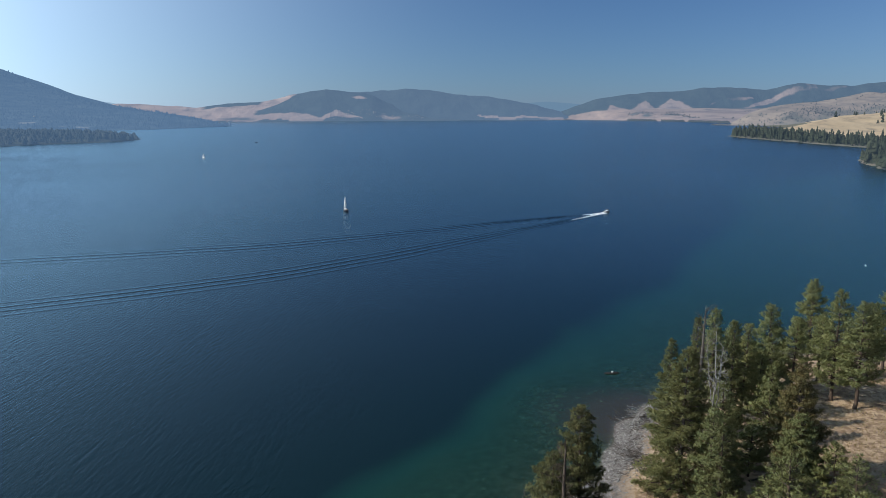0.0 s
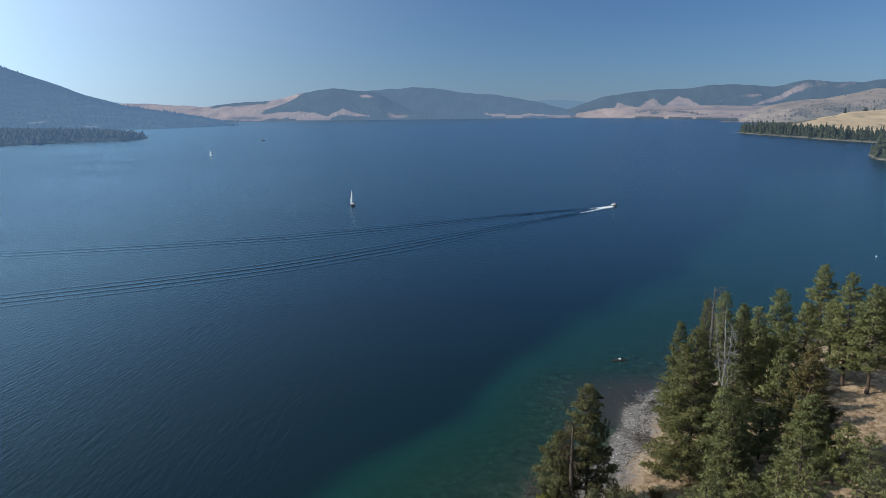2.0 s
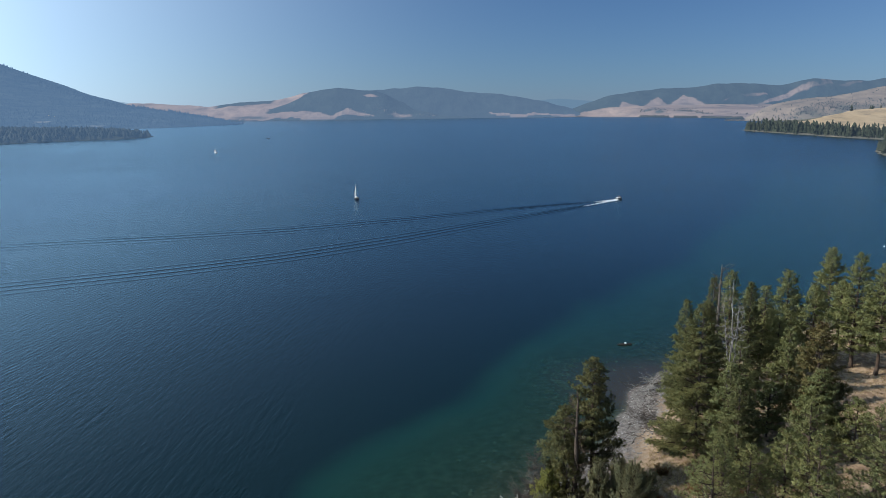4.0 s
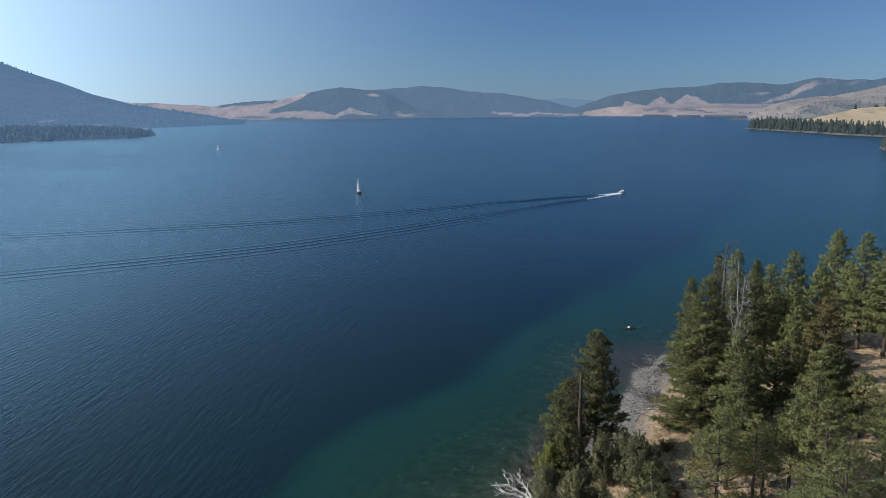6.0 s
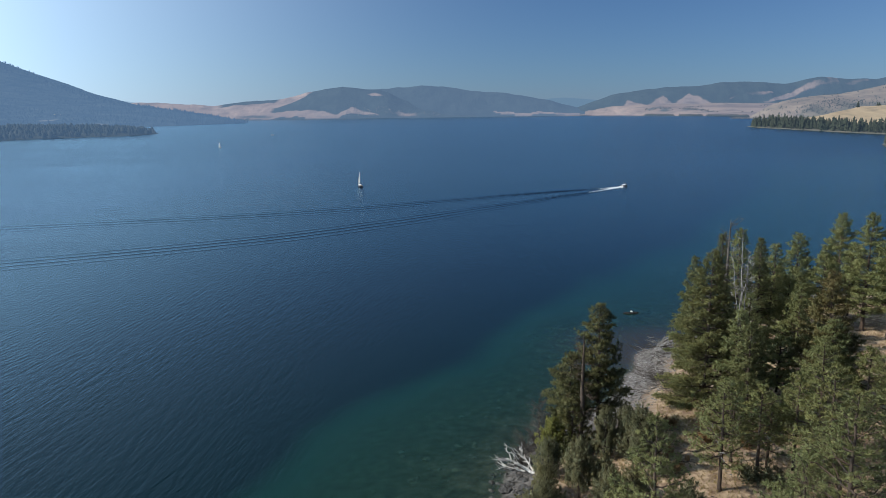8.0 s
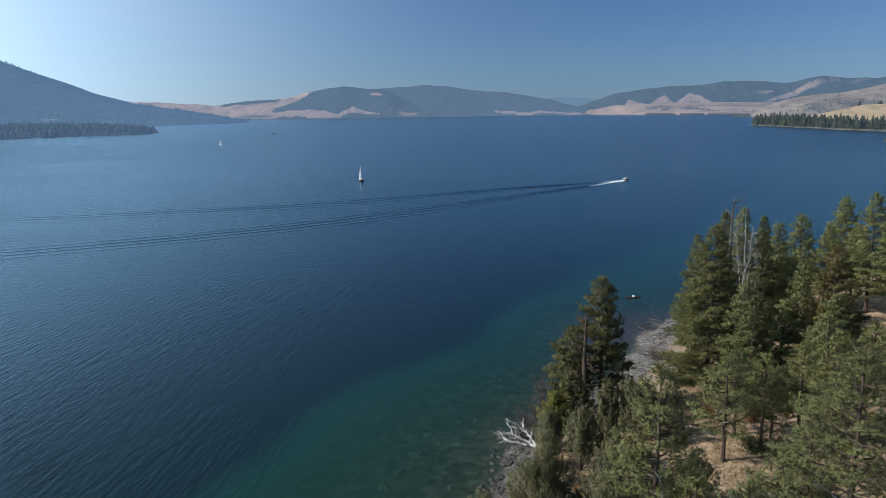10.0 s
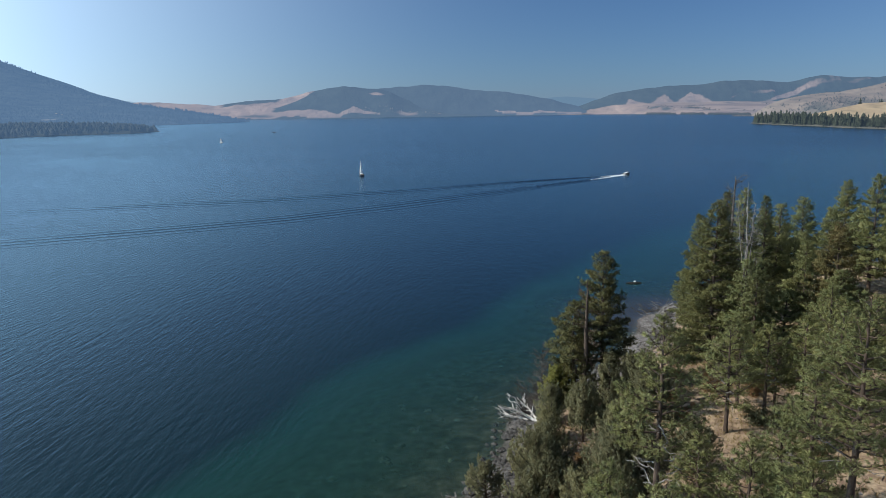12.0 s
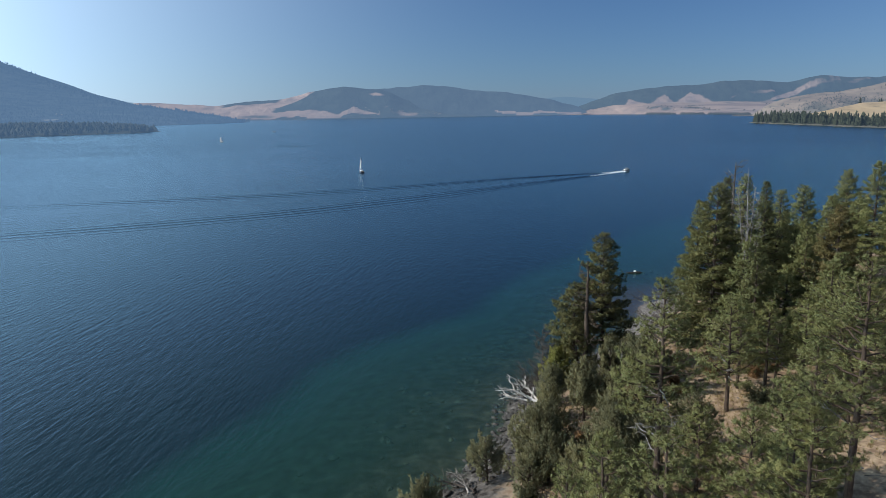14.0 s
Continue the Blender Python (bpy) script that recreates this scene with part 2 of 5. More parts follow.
DEAD = make_bark("weathered_grey_wood", (0.13, 0.118, 0.108), (0.40, 0.38, 0.355))
WHITE_DEAD = make_bark("bleached_white_wood", (0.30, 0.285, 0.265), (0.62, 0.60, 0.57))
GREY_DEAD = make_bark("grey_dead_wood", (0.115, 0.108, 0.100), (0.34, 0.328, 0.312))
BROWN_DEAD = make_bark("brown_dead_bark", (0.045, 0.038, 0.033), (0.160, 0.138, 0.118))
DARK_TWIG = make_bark("dark_twigs", (0.045, 0.037, 0.032), (0.12, 0.105, 0.095))
STONE = make_rock("beach_stone", (0.09, 0.086, 0.083), (0.262, 0.253, 0.245))
DARK_STONE = make_rock("wet_dark_stone", (0.025, 0.024, 0.022), (0.085, 0.08, 0.075))
BED_STONE = make_rock("lakebed_stone", (0.036, 0.042, 0.033), (0.105, 0.115, 0.088), 1.0)
WHITE = make_plain("white_gelcoat", (0.80, 0.80, 0.79), 0.35, 0.05)
SAIL = make_cloth("white_sailcloth", (0.82, 0.82, 0.80))
NAVY = make_plain("dark_blue_hull", (0.03, 0.035, 0.05), 0.35, 0.1)
METAL = make_plain("brushed_aluminium", (0.6, 0.6, 0.6), 0.35, 0.1, 8.0, 1.0)
DARK = make_plain("dark_vinyl", (0.035, 0.035, 0.04), 0.5)
TEAK = make_plain("teak_deck", (0.30, 0.20, 0.12), 0.6, 0.25, 6.0)
FOAM = make_plain("white_foam", (0.66, 0.69, 0.72), 0.9, 0.08, 2.0)
GUANO = make_plain("white_bird_lime", (0.78, 0.77, 0.73), 0.9, 0.1)

# ---- building blocks ----
rng = np.random.default_rng(7)


def lattice(ix, iy, seed):
    h = np.sin(ix * 127.1 + iy * 311.7 + seed * 74.7) * 43758.5453
    return h - np.floor(h)


def soft_noise(x, y, scale, seed=1, octaves=4):
    """Smooth noise over the plan, from -1 to 1."""
    total, gain, norm = 0.0, 1.0, 0.0
    for o in range(octaves):
        u, v = np.asarray(x) / scale * 2 ** o, np.asarray(y) / scale * 2 ** o
        i, j = np.floor(u), np.floor(v)
        f, g = u - i, v - j
        f, g = f * f * (3 - 2 * f), g * g * (3 - 2 * g)
        a = lattice(i, j, seed + o) * (1 - f) + lattice(i + 1, j, seed + o) * f
        b = lattice(i, j + 1, seed + o) * (1 - f) + lattice(i + 1, j + 1, seed + o) * f
        total = total + gain * (a * (1 - g) + b * g)
        norm += gain
        gain *= 0.5
    return total / norm * 2 - 1


def mesh_of(name, verts, faces, mat, smooth=False, normals=None, **attributes):
    """A mesh from an array of corners and an array of triangles or quads."""
    verts, faces = np.asarray(verts, dtype=np.float32), np.asarray(faces, dtype=np.int32)
    me = bpy.data.meshes.new(name)
    n, k = faces.shape
    me.vertices.add(len(verts))
    me.vertices.foreach_set("co", verts.ravel())
    me.loops.add(n * k)
    me.loops.foreach_set("vertex_index", faces.ravel())
    me.polygons.add(n)
    me.polygons.foreach_set("loop_start", np.arange(0, n * k, k, dtype=np.int32))
    me.polygons.foreach_set("use_smooth", np.full(n, smooth))
    for key, values in attributes.items():
        me.attributes.new(key, "FLOAT", "POINT").data.foreach_set("value", np.asarray(values, dtype=np.float32).ravel())
    me.materials.append(mat)
    me.update(calc_edges=True)
    if normals is not None:
        me.normals_split_custom_set_from_vertices(np.asarray(normals, dtype=np.float32).tolist())
    return me


def thing(name, at, label, category, group="", turn=0.0):
    ob = new(name)
    ob.empty_display_size = 0.2
    ob.matrix_world = pose(*at, 0, 0, turn)
    return tagged(ob, label, category, group)


def part(name, me, parent, label=""):
    ob = new(name, me)
    ob.parent = parent
    return tagged(ob, label)


def from_bm(name, bm, mat, smooth=False):
    me = bpy.data.meshes.new(name)
    bm.to_mesh(me)
    bm.free()
    me.materials.append(mat)
    if smooth:
        for p in me.polygons:
            p.use_smooth = True
    return me


def sheet(xs, ys):
    """Corner places and quads of a grid."""
    gx, gy = np.meshgrid(xs, ys)
    nx, ny = len(xs), len(ys)
    i = (np.arange(ny - 1)[:, None] * nx + np.arange(nx - 1)[None, :]).ravel()
    return gx.ravel(), gy.ravel(), np.stack([i, i + 1, i + nx + 1, i + nx], 1)


def tube(points, radii, sides=6):
    """A tapered round rod along points."""
    points, radii = np.asarray(points, float), np.asarray(radii, float)
    n = len(points)
    d = np.gradient(points, axis=0)
    d /= np.linalg.norm(d, axis=1)[:, None] + 1e-9
    ref = np.where(np.abs(d[:, 2:3]) > 0.9, np.array([[1.0, 0, 0]]), np.array([[0, 0, 1.0]]))
    u = np.cross(d, ref)
    u /= np.linalg.norm(u, axis=1)[:, None] + 1e-9
    w = np.cross(d, u)
    a = np.arange(sides) * 2 * np.pi / sides
    ring = np.cos(a)[None, :, None] * u[:, None, :] + np.sin(a)[None, :, None] * w[:, None, :]
    v = (points[:, None, :] + ring * radii[:, None, None]).reshape(-1, 3)
    i, j = np.meshgrid(np.arange(n - 1), np.arange(sides), indexing="ij")
    i, j = i.ravel(), j.ravel()
    k = (j + 1) % sides
    f = np.stack([i * sides + j, i * sides + k, (i + 1) * sides + k, (i + 1) * sides + j], 1)
    return v, f


def joined(pieces):
    """Several (corners, faces) put together."""
    vs, fs, n = [], [], 0
    for v, f in pieces:
        vs.append(v)
        fs.append(f + n)
        n += len(v)
    return np.concatenate(vs), np.concatenate(fs)


def blades(r, centres, ways, length, width, count, spread):
    """Tufts of thin triangles round each centre, leaning along its way."""
    c = np.repeat(centres, count, 0)
    d = np.repeat(ways, count, 0) + r.normal(0, spread, (len(c), 3))
    d /= np.linalg.norm(d, axis=1)[:, None] + 1e-9
    side = np.cross(d, r.normal(0, 1, (len(c), 3)))
    side /= np.linalg.norm(side, axis=1)[:, None] + 1e-9
    ln = length * r.uniform(0.6, 1.25, (len(c), 1))
    wd = width * r.uniform(0.7, 1.3, (len(c), 1))
    start = c + r.normal(0, length * 0.12, (len(c), 3))
    v = np.stack([start + side * wd * 0.5, start + d * ln, start - side * wd * 0.5], 1).reshape(-1, 3)
    return v, np.arange(len(v)).reshape(-1, 3)


def puffs(r, centres, ways, length, width, count, spread, radius):
    """Needle tufts for a crown: corners, faces, shading normals and one tone for each tuft."""
    tone = np.repeat(r.uniform(0, 1, len(centres)), count * 3)
    v, f = blades(r, centres, ways, length, width, count, spread)
    tri = v.reshape(-1, 3, 3)
    d = tri[:, 1] - 0.5 * (tri[:, 0] + tri[:, 2])
    d /= np.linalg.norm(d, axis=1)[:, None] + 1e-9
    mid = tri.mean(1)
    out = np.stack([mid[:, 0], mid[:, 1], 0.6 * radius + 0 * mid[:, 0]], 1)
    out /= np.linalg.norm(out, axis=1)[:, None] + 1e-9
    nor = 0.18 * d + 0.80 * out + np.array([0, 0, 0.30]) + np.repeat(r.normal(0, 0.22, (len(centres), 3)), count, 0)
    nor /= np.linalg.norm(nor, axis=1)[:, None] + 1e-9
    return v, f, np.repeat(nor, 3, 0), tone


# ---- the shore ----
SHORE = np.array([(-100, -1000), (-60, -150), (-40, -40), (-25, 0), (-8, 28), (-1, 42), (3.4, 48.3), (5.0, 51), (8, 55.5), (9.5, 61), (11.5, 67.6), (17, 74), (26, 80.4),
                  (29.8, 86), (33.5, 92.5), (36.7, 99), (41.5, 105), (46, 107.5), (60, 118), (80, 130), (100, 136), (130, 143), (180, 150), (260, 175), (320, 215), (420, 330), (5000, 400), (5000, -1000)], float)


def shore_distance(x, y, line=SHORE):
    """Metres from the water's edge: plus on land, minus in the lake."""
    p = np.stack([np.asarray(x, float).ravel(), np.asarray(y, float).ravel()], 1)
    best, inside = np.full(len(p), 1e9), np.zeros(len(p), bool)
    for a, b in zip(line, np.roll(line, -1, 0)):
        ab = b - a
        t = np.clip(((p - a) @ ab) / (ab @ ab), 0, 1)
        best = np.minimum(best, np.hypot(*(p - a - t[:, None] * ab).T))
        cross = (a[1] > p[:, 1]) != (b[1] > p[:, 1])
        at = a[0] + (p[:, 1] - a[1]) / (b[1] - a[1] + 1e-12) * ab[0]
        inside ^= cross & (p[:, 0] < at)
    return np.where(inside, best, -best)


def ground_height(x, y):
    d = shore_distance(x, y) + 1.6 * soft_noise(x, y, 9, 3, 3)
    land = 2.6 * (1 - np.exp(-np.maximum(d, 0) / 11)) + 0.03 * np.clip(d, 0, 60) + 0.35 * soft_noise(x, y, 14, 5) * np.clip(d / 6, 0, 1)
    w = np.maximum(-d, 0)
    shelf = 17.5 + 36 * np.clip((np.asarray(x) - 46) / 50, 0, 1) + 150 * np.clip((np.asarray(x) - 85) / 120, 0, 1)
    bed = 0.085 * np.minimum(w, 17.5) + 2.0 * (1 - np.exp(-np.clip(w - 17.5, 0, shelf - 17.5) / 70)) + (0.40 - 0.26 * np.clip((np.asarray(x) - 12) / 28, 0, 1)) * np.maximum(w - shelf, 0)
    bed = bed * (1 - 0.55 * np.exp(-((np.asarray(x) - 35) ** 2 + (np.asarray(y) - 106) ** 2) / 130))
    bed = np.minimum(bed, 18) + 0.25 * soft_noise(x, y, 6, 9) * np.clip(w / 5, 0, 1)
    return np.where(d > 0, land, -bed)


def ground_at(x, y):
    return float(ground_height(np.array([x]), np.array([y]))[0])


def grown(start, stop, step, growth):
    out = [start]
    while (out[-1] < stop) if step > 0 else (out[-1] > stop):
        out.append(out[-1] + step)
        step *= growth
    return out


GX = np.array(sorted(set(grown(-20, -6000, -1.5, 1.09)[1:] + list(np.arange(-20, 115, 1.0)) + grown(115, 6000, 1.5, 1.09))))
GY = np.array(sorted(set(grown(20, -1500, -2, 1.12)[1:] + list(np.arange(20, 150, 1.0)) + grown(150, 5200, 1.5, 1.09))))
vx, vy, quads = sheet(GX, GY)
ground = new("ground", mesh_of("ground", np.stack([vx, vy, ground_height(vx, vy)], 1), quads, GROUND, True))
tagged(ground, "dry grassy shore with a grey gravel beach running under the lake", "ground", kind="structure")
WX = np.array(sorted(set(grown(-30, -6000, -2, 1.12)[1:] + list(np.arange(-30, 115, 1.6)) + grown(115, 6000, 2, 1.12))))
WY = np.array(sorted(set(grown(20, -1500, -3, 1.15)[1:] + list(np.arange(20, 160, 1.6)) + grown(160, 5200, 2, 1.12))))
vx, vy, quads = sheet(WX, WY)
water = new("water", mesh_of("water", np.stack([vx, vy, np.zeros_like(vx)], 1), quads, WATER, True, depth=np.maximum(0, -ground_height(vx, vy))))
tagged(water, "deep blue lake with fine ripples, teal in the shallows", "lake", kind="structure")

# ---- far shores and hills ----


def slope(name, label, x0, x1, nx, front, back, ny, crest, mat, wood, rough=8.0, ease=1.0, seed=1, grain=260):
    """A range of hills: from the water's edge at front(x) up to a crest at the distance back; wood(x, v, n) tells where forest grows."""
    xs = np.linspace(x0, x1, nx)
    v = np.linspace(0, 1.25, ny)
    cx, cz = np.array(crest, float).T
    top = np.interp(xs, cx, cz)
    k = np.exp(-np.linspace(-2, 2, 9) ** 2)
    top = np.convolve(np.pad(top, 4, mode="edge"), k / k.sum(), "valid")
    X, V = np.meshgrid(xs, v)
    F = np.broadcast_to(front(xs), X.shape)
    B = back(xs) if callable(back) else back
    Y = F + (B - F) * V
    rise = np.where(V < 1, np.clip(V, 0, 1) ** ease, 1 - (V - 1) * 0.9)
    fold = 1 - np.abs(soft_noise(X, Y * 0.45, grain, seed + 7, 4)) * 2
    Z = top[None, :] * rise + rough * fold * np.clip(V * 4, 0, 1) * np.clip(1.15 - V, 0.15, 1) * 1.2 + rough * 0.35 * soft_noise(X, Y, grain * 0.25, seed + 3) * np.clip(V * 3, 0, 1)
    Z = np.where(V == 0, -3, Z)
    i = (np.arange(ny - 1)[:, None] * nx + np.arange(nx - 1)[None, :]).ravel()
    quads = np.stack([i, i + 1, i + nx + 1, i + nx], 1)
    n = soft_noise(X, Y * 0.6, grain * 0.8, seed + 20, 5)
    X, V = X + 70 * soft_noise(X, Y, 190, seed + 31), V + 0.10 * soft_noise(X, Y, 110, seed + 33)
    W = np.clip(wood(X, V, n), 0, 1)
    X, V = np.meshgrid(xs, v)
    ob = new(name, mesh_of(name, np.stack([X.ravel(), Y.ravel(), Z.ravel()], 1), quads, mat, True, wood=W))
    return tagged(ob, label, "hills", kind="structure"), (X, Y, Z, W, V)


# haze is painted in: emitted blue over base colours, and paled field tones
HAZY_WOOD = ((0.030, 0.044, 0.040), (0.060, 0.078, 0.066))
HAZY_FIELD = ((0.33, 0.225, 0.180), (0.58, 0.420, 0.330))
HILL_FAR = make_hill("far_wooded_hill", HAZY_WOOD, HAZY_FIELD, HAZE_GLOW, 0.56, 0.010)
HILL_BEHIND = make_hill("hazier_wooded_hill", HAZY_WOOD, HAZY_FIELD, HAZE_GLOW, 0.60, 0.010)
# the farthest ranges are almost all painted haze, nine tenths emitted
HAZE_RANGE_WEST = make_hill("painted_haze_range_west", HAZY_WOOD, HAZY_FIELD, (0.33, 0.49, 0.66), 0.9, 0.010)
HAZE_RANGE_MID = make_hill("painted_haze_range_mid", HAZY_WOOD, HAZY_FIELD, (0.155, 0.265, 0.40), 0.9, 0.010)
HILL_RIGHT = make_hill("hill_of_dry_grass_and_wood", HAZY_WOOD, ((0.25, 0.178, 0.146), (0.47, 0.345, 0.275)), HAZE_GLOW, 0.49, 0.012)
HILL_PLAIN = make_hill("dry_shore_plain", HAZY_WOOD, ((0.215, 0.150, 0.116), (0.45, 0.325, 0.250)), HAZE_GLOW, 0.45, 0.014)
HILL_MID = make_hill("near_dry_hill", ((0.035, 0.05, 0.035), (0.07, 0.085, 0.055)), ((0.165, 0.130, 0.100), (0.32, 0.252, 0.190)), HAZE_GLOW, 0.34, 0.03)
# the mountain: nearly two thirds of its colour is emitted blue haze
HILL_LEFT = make_hill("wooded_mountain", ((0.006, 0.012, 0.012), (0.095, 0.112, 0.088)), ((0.20, 0.19, 0.15), (0.33, 0.30, 0.24)), HAZE_GLOW_WEST, 0.63, 0.009)
# house walls with about a third emitted haze colour painted over
HOUSE = make_hill("hazy_house_wall", ((0.34, 0.31, 0.28), (0.40, 0.37, 0.34)), ((0.40, 0.37, 0.34), (0.48, 0.45, 0.41)), HAZE_GLOW, 0.35, 0.05)
# cape grounds: a smaller share of haze painted in as emission
CAPE = make_hill("cape_ground", ((0.07, 0.07, 0.05), (0.15, 0.135, 0.10)), ((0.34, 0.262, 0.166), (0.47, 0.372, 0.246)), HAZE_GLOW, 0.13, 0.05)

CAPE_WEST = make_hill("dark_hazed_headland_ground", ((0.04, 0.05, 0.04), (0.08, 0.085, 0.06)), ((0.12, 0.12, 0.10), (0.18, 0.17, 0.14)), HAZE_GLOW_WEST, 0.36, 0.05)


def flat_front(value):
    return lambda xs: np.full_like(xs, value)


slope("backdrop_range_west", "distant range paled by painted haze glow", -2700, -1500, 60, flat_front(4780), 4870, 8,
      [(-2700, 90), (-2300, 120), (-2161, 133), (-2000, 147), (-1900, 136), (-1800, 112), (-1500, 80)], HAZE_RANGE_WEST, lambda x, v, n: 1 + 0 * x, 3)
slope("backdrop_range_middle", "distant range in the gap between the hills, paled by painted haze", 600, 1600, 60, flat_front(4780), 4870, 8,
      [(600, 70), (814, 101), (973, 123), (1093, 131), (1255, 119), (1418, 99), (1600, 80)], HAZE_RANGE_MID, lambda x, v, n: 1 + 0 * x, 3, seed=5)


def centre_wood(x, v, n):
    edge = np.interp(v, [0.0, 0.38, 0.8, 1.0], [-860, -860, -690, -640])
    hill = np.clip((x - edge) / 40, 0, 1)
    foot = np.interp(x, [-860, -560, -420, -330, -240, -150], [0.19, 0.18, 0.10, 0.26, 0.10, 0.0])
    low = np.clip((v - foot - 0.05 * n) / 0.05, 0, 1)
    low = np.where((x > 560) & (x < 1150) & (v < 0.13), 0, low)
    glade = 1.2 * np.exp(-((x + 205) / 45) ** 2 - ((v - 0.80) / 0.05) ** 2) * (0.8 + 1.5 * n) + 0.9 * np.exp(-((x - 20) / 160) ** 2 - ((v - 0.22) / 0.12) ** 2) * np.clip(2.2 * n, 0, 1)
    shore = 0.9 * (v < 0.05) * (x > -1050)
    ridge = np.clip((v - 0.72 - 0.15 * n) / 0.06, 0, 1) * np.clip((x + 1240) / 80, 0, 1) * np.clip((-790 - x) / 60, 0, 1)
    thicket = np.exp(-((x + 930) / 120) ** 2 - ((v - 0.12) / 0.06) ** 2)
    return np.maximum.reduce([hill * low - glade + 0.12 * n, shore, 0.8 * ridge, 0.75 * thicket, (1 - hill) * np.clip(1.3 * n - 0.25, 0, 0.6)])


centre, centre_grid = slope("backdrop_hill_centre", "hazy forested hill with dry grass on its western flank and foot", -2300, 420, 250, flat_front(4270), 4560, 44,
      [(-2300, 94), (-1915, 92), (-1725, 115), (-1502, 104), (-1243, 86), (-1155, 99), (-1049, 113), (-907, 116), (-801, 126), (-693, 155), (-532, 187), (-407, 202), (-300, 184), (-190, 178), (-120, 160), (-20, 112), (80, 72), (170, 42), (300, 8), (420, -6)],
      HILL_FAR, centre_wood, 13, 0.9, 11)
slope("backdrop_hill_behind", "forested ridge behind the central hill, paled by painted haze", -420, 1250, 150, flat_front(4440), 4680, 36,
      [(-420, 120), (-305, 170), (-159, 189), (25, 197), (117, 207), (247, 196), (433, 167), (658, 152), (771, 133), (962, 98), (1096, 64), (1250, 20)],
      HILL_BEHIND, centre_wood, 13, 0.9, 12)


def right_wood(x, v, n):
    def patch(cx, rx, cv, rv, lean=0.0):
        return np.clip(1.6 - ((x - cx) / rx) ** 2 - ((v - cv - lean * (x - cx)) / rv) ** 2, 0, 1)

    def spur(left, peak, right, height, shoulder):
        edge = np.interp(x, [left, left + 0.5 * (peak - left), peak - 4, peak + 4, peak + 0.35 * (right - peak), right], [0.24, 0.25 + 0.42 * (height - 0.24), height + 0.10, height + 0.08, shoulder, 0.26])
        return np.clip((edge - v) / 0.11, 0, 1) * (x > left) * (x < right)

    def band(x0, x1, v0, v1, thin, wide):
        t = np.clip((x - x0) / (x1 - x0), 0, 1)
        return np.clip(1.7 - np.abs(v - v0 - (v1 - v0) * t) / (thin + (wide - thin) * t), 0, 1) * (x > x0) * (x < x1)

    bare = np.maximum.reduce([spur(1310, 1480, 1580, 0.58, 0.46), spur(1560, 1725, 1775, 0.60, 0.40), spur(1750, 1895, 2090, 0.66, 0.46), 0.75 * band(2130, 2420, 0.40, 0.60, 0.022, 0.045),
                              band(2370, 2940, 0.29, 0.98, 0.030, 0.13), 0.7 * band(2860, 3080, 0.74, 0.92, 0.06, 0.05), 0.6 * patch(3090, 90, 0.93, 0.05)])
    return 1.0 - bare * (0.72 + 1.2 * n) + 0.1 * n - np.clip((0.24 - v) / 0.05, 0, 1)


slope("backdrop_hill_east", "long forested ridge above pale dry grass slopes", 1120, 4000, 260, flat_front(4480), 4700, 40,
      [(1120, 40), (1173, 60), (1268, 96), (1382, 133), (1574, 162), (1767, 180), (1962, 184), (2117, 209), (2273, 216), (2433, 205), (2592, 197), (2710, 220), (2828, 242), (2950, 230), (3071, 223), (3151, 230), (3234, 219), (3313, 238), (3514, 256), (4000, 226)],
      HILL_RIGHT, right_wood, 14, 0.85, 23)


def plain_front(xs):
    return np.interp(xs, [900, 1150, 1250, 1320, 1500, 1700, 3000], [4440, 4400, 4360, 4250, 2820, 2650, 2540])


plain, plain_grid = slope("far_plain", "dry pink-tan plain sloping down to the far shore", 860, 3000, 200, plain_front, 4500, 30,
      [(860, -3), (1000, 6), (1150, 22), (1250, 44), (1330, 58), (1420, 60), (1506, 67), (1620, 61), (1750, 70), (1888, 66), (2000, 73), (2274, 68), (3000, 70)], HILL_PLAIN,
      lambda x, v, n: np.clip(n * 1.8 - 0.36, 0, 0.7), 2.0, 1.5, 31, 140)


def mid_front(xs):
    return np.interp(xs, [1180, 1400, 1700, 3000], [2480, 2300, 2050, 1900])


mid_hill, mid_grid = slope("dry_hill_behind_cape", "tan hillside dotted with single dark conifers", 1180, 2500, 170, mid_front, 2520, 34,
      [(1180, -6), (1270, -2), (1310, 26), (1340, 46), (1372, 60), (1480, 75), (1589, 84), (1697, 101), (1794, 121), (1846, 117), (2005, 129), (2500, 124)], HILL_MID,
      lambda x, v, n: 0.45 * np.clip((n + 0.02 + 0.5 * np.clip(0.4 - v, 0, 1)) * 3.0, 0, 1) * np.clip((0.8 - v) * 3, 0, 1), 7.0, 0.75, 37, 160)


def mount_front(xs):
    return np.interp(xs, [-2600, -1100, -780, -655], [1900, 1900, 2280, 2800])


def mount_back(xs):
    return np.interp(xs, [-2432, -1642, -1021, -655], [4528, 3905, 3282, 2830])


mount, mount_grid = slope("mountain_west", "steep forested mountain under painted blue haze, falling to a point", -4160, -655, 260, mount_front, mount_back, 64,
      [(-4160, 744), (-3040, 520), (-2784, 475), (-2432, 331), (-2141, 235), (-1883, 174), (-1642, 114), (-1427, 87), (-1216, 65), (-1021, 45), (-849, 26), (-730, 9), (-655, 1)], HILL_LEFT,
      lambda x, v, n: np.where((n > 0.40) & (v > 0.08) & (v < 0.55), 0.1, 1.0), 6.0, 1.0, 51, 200)

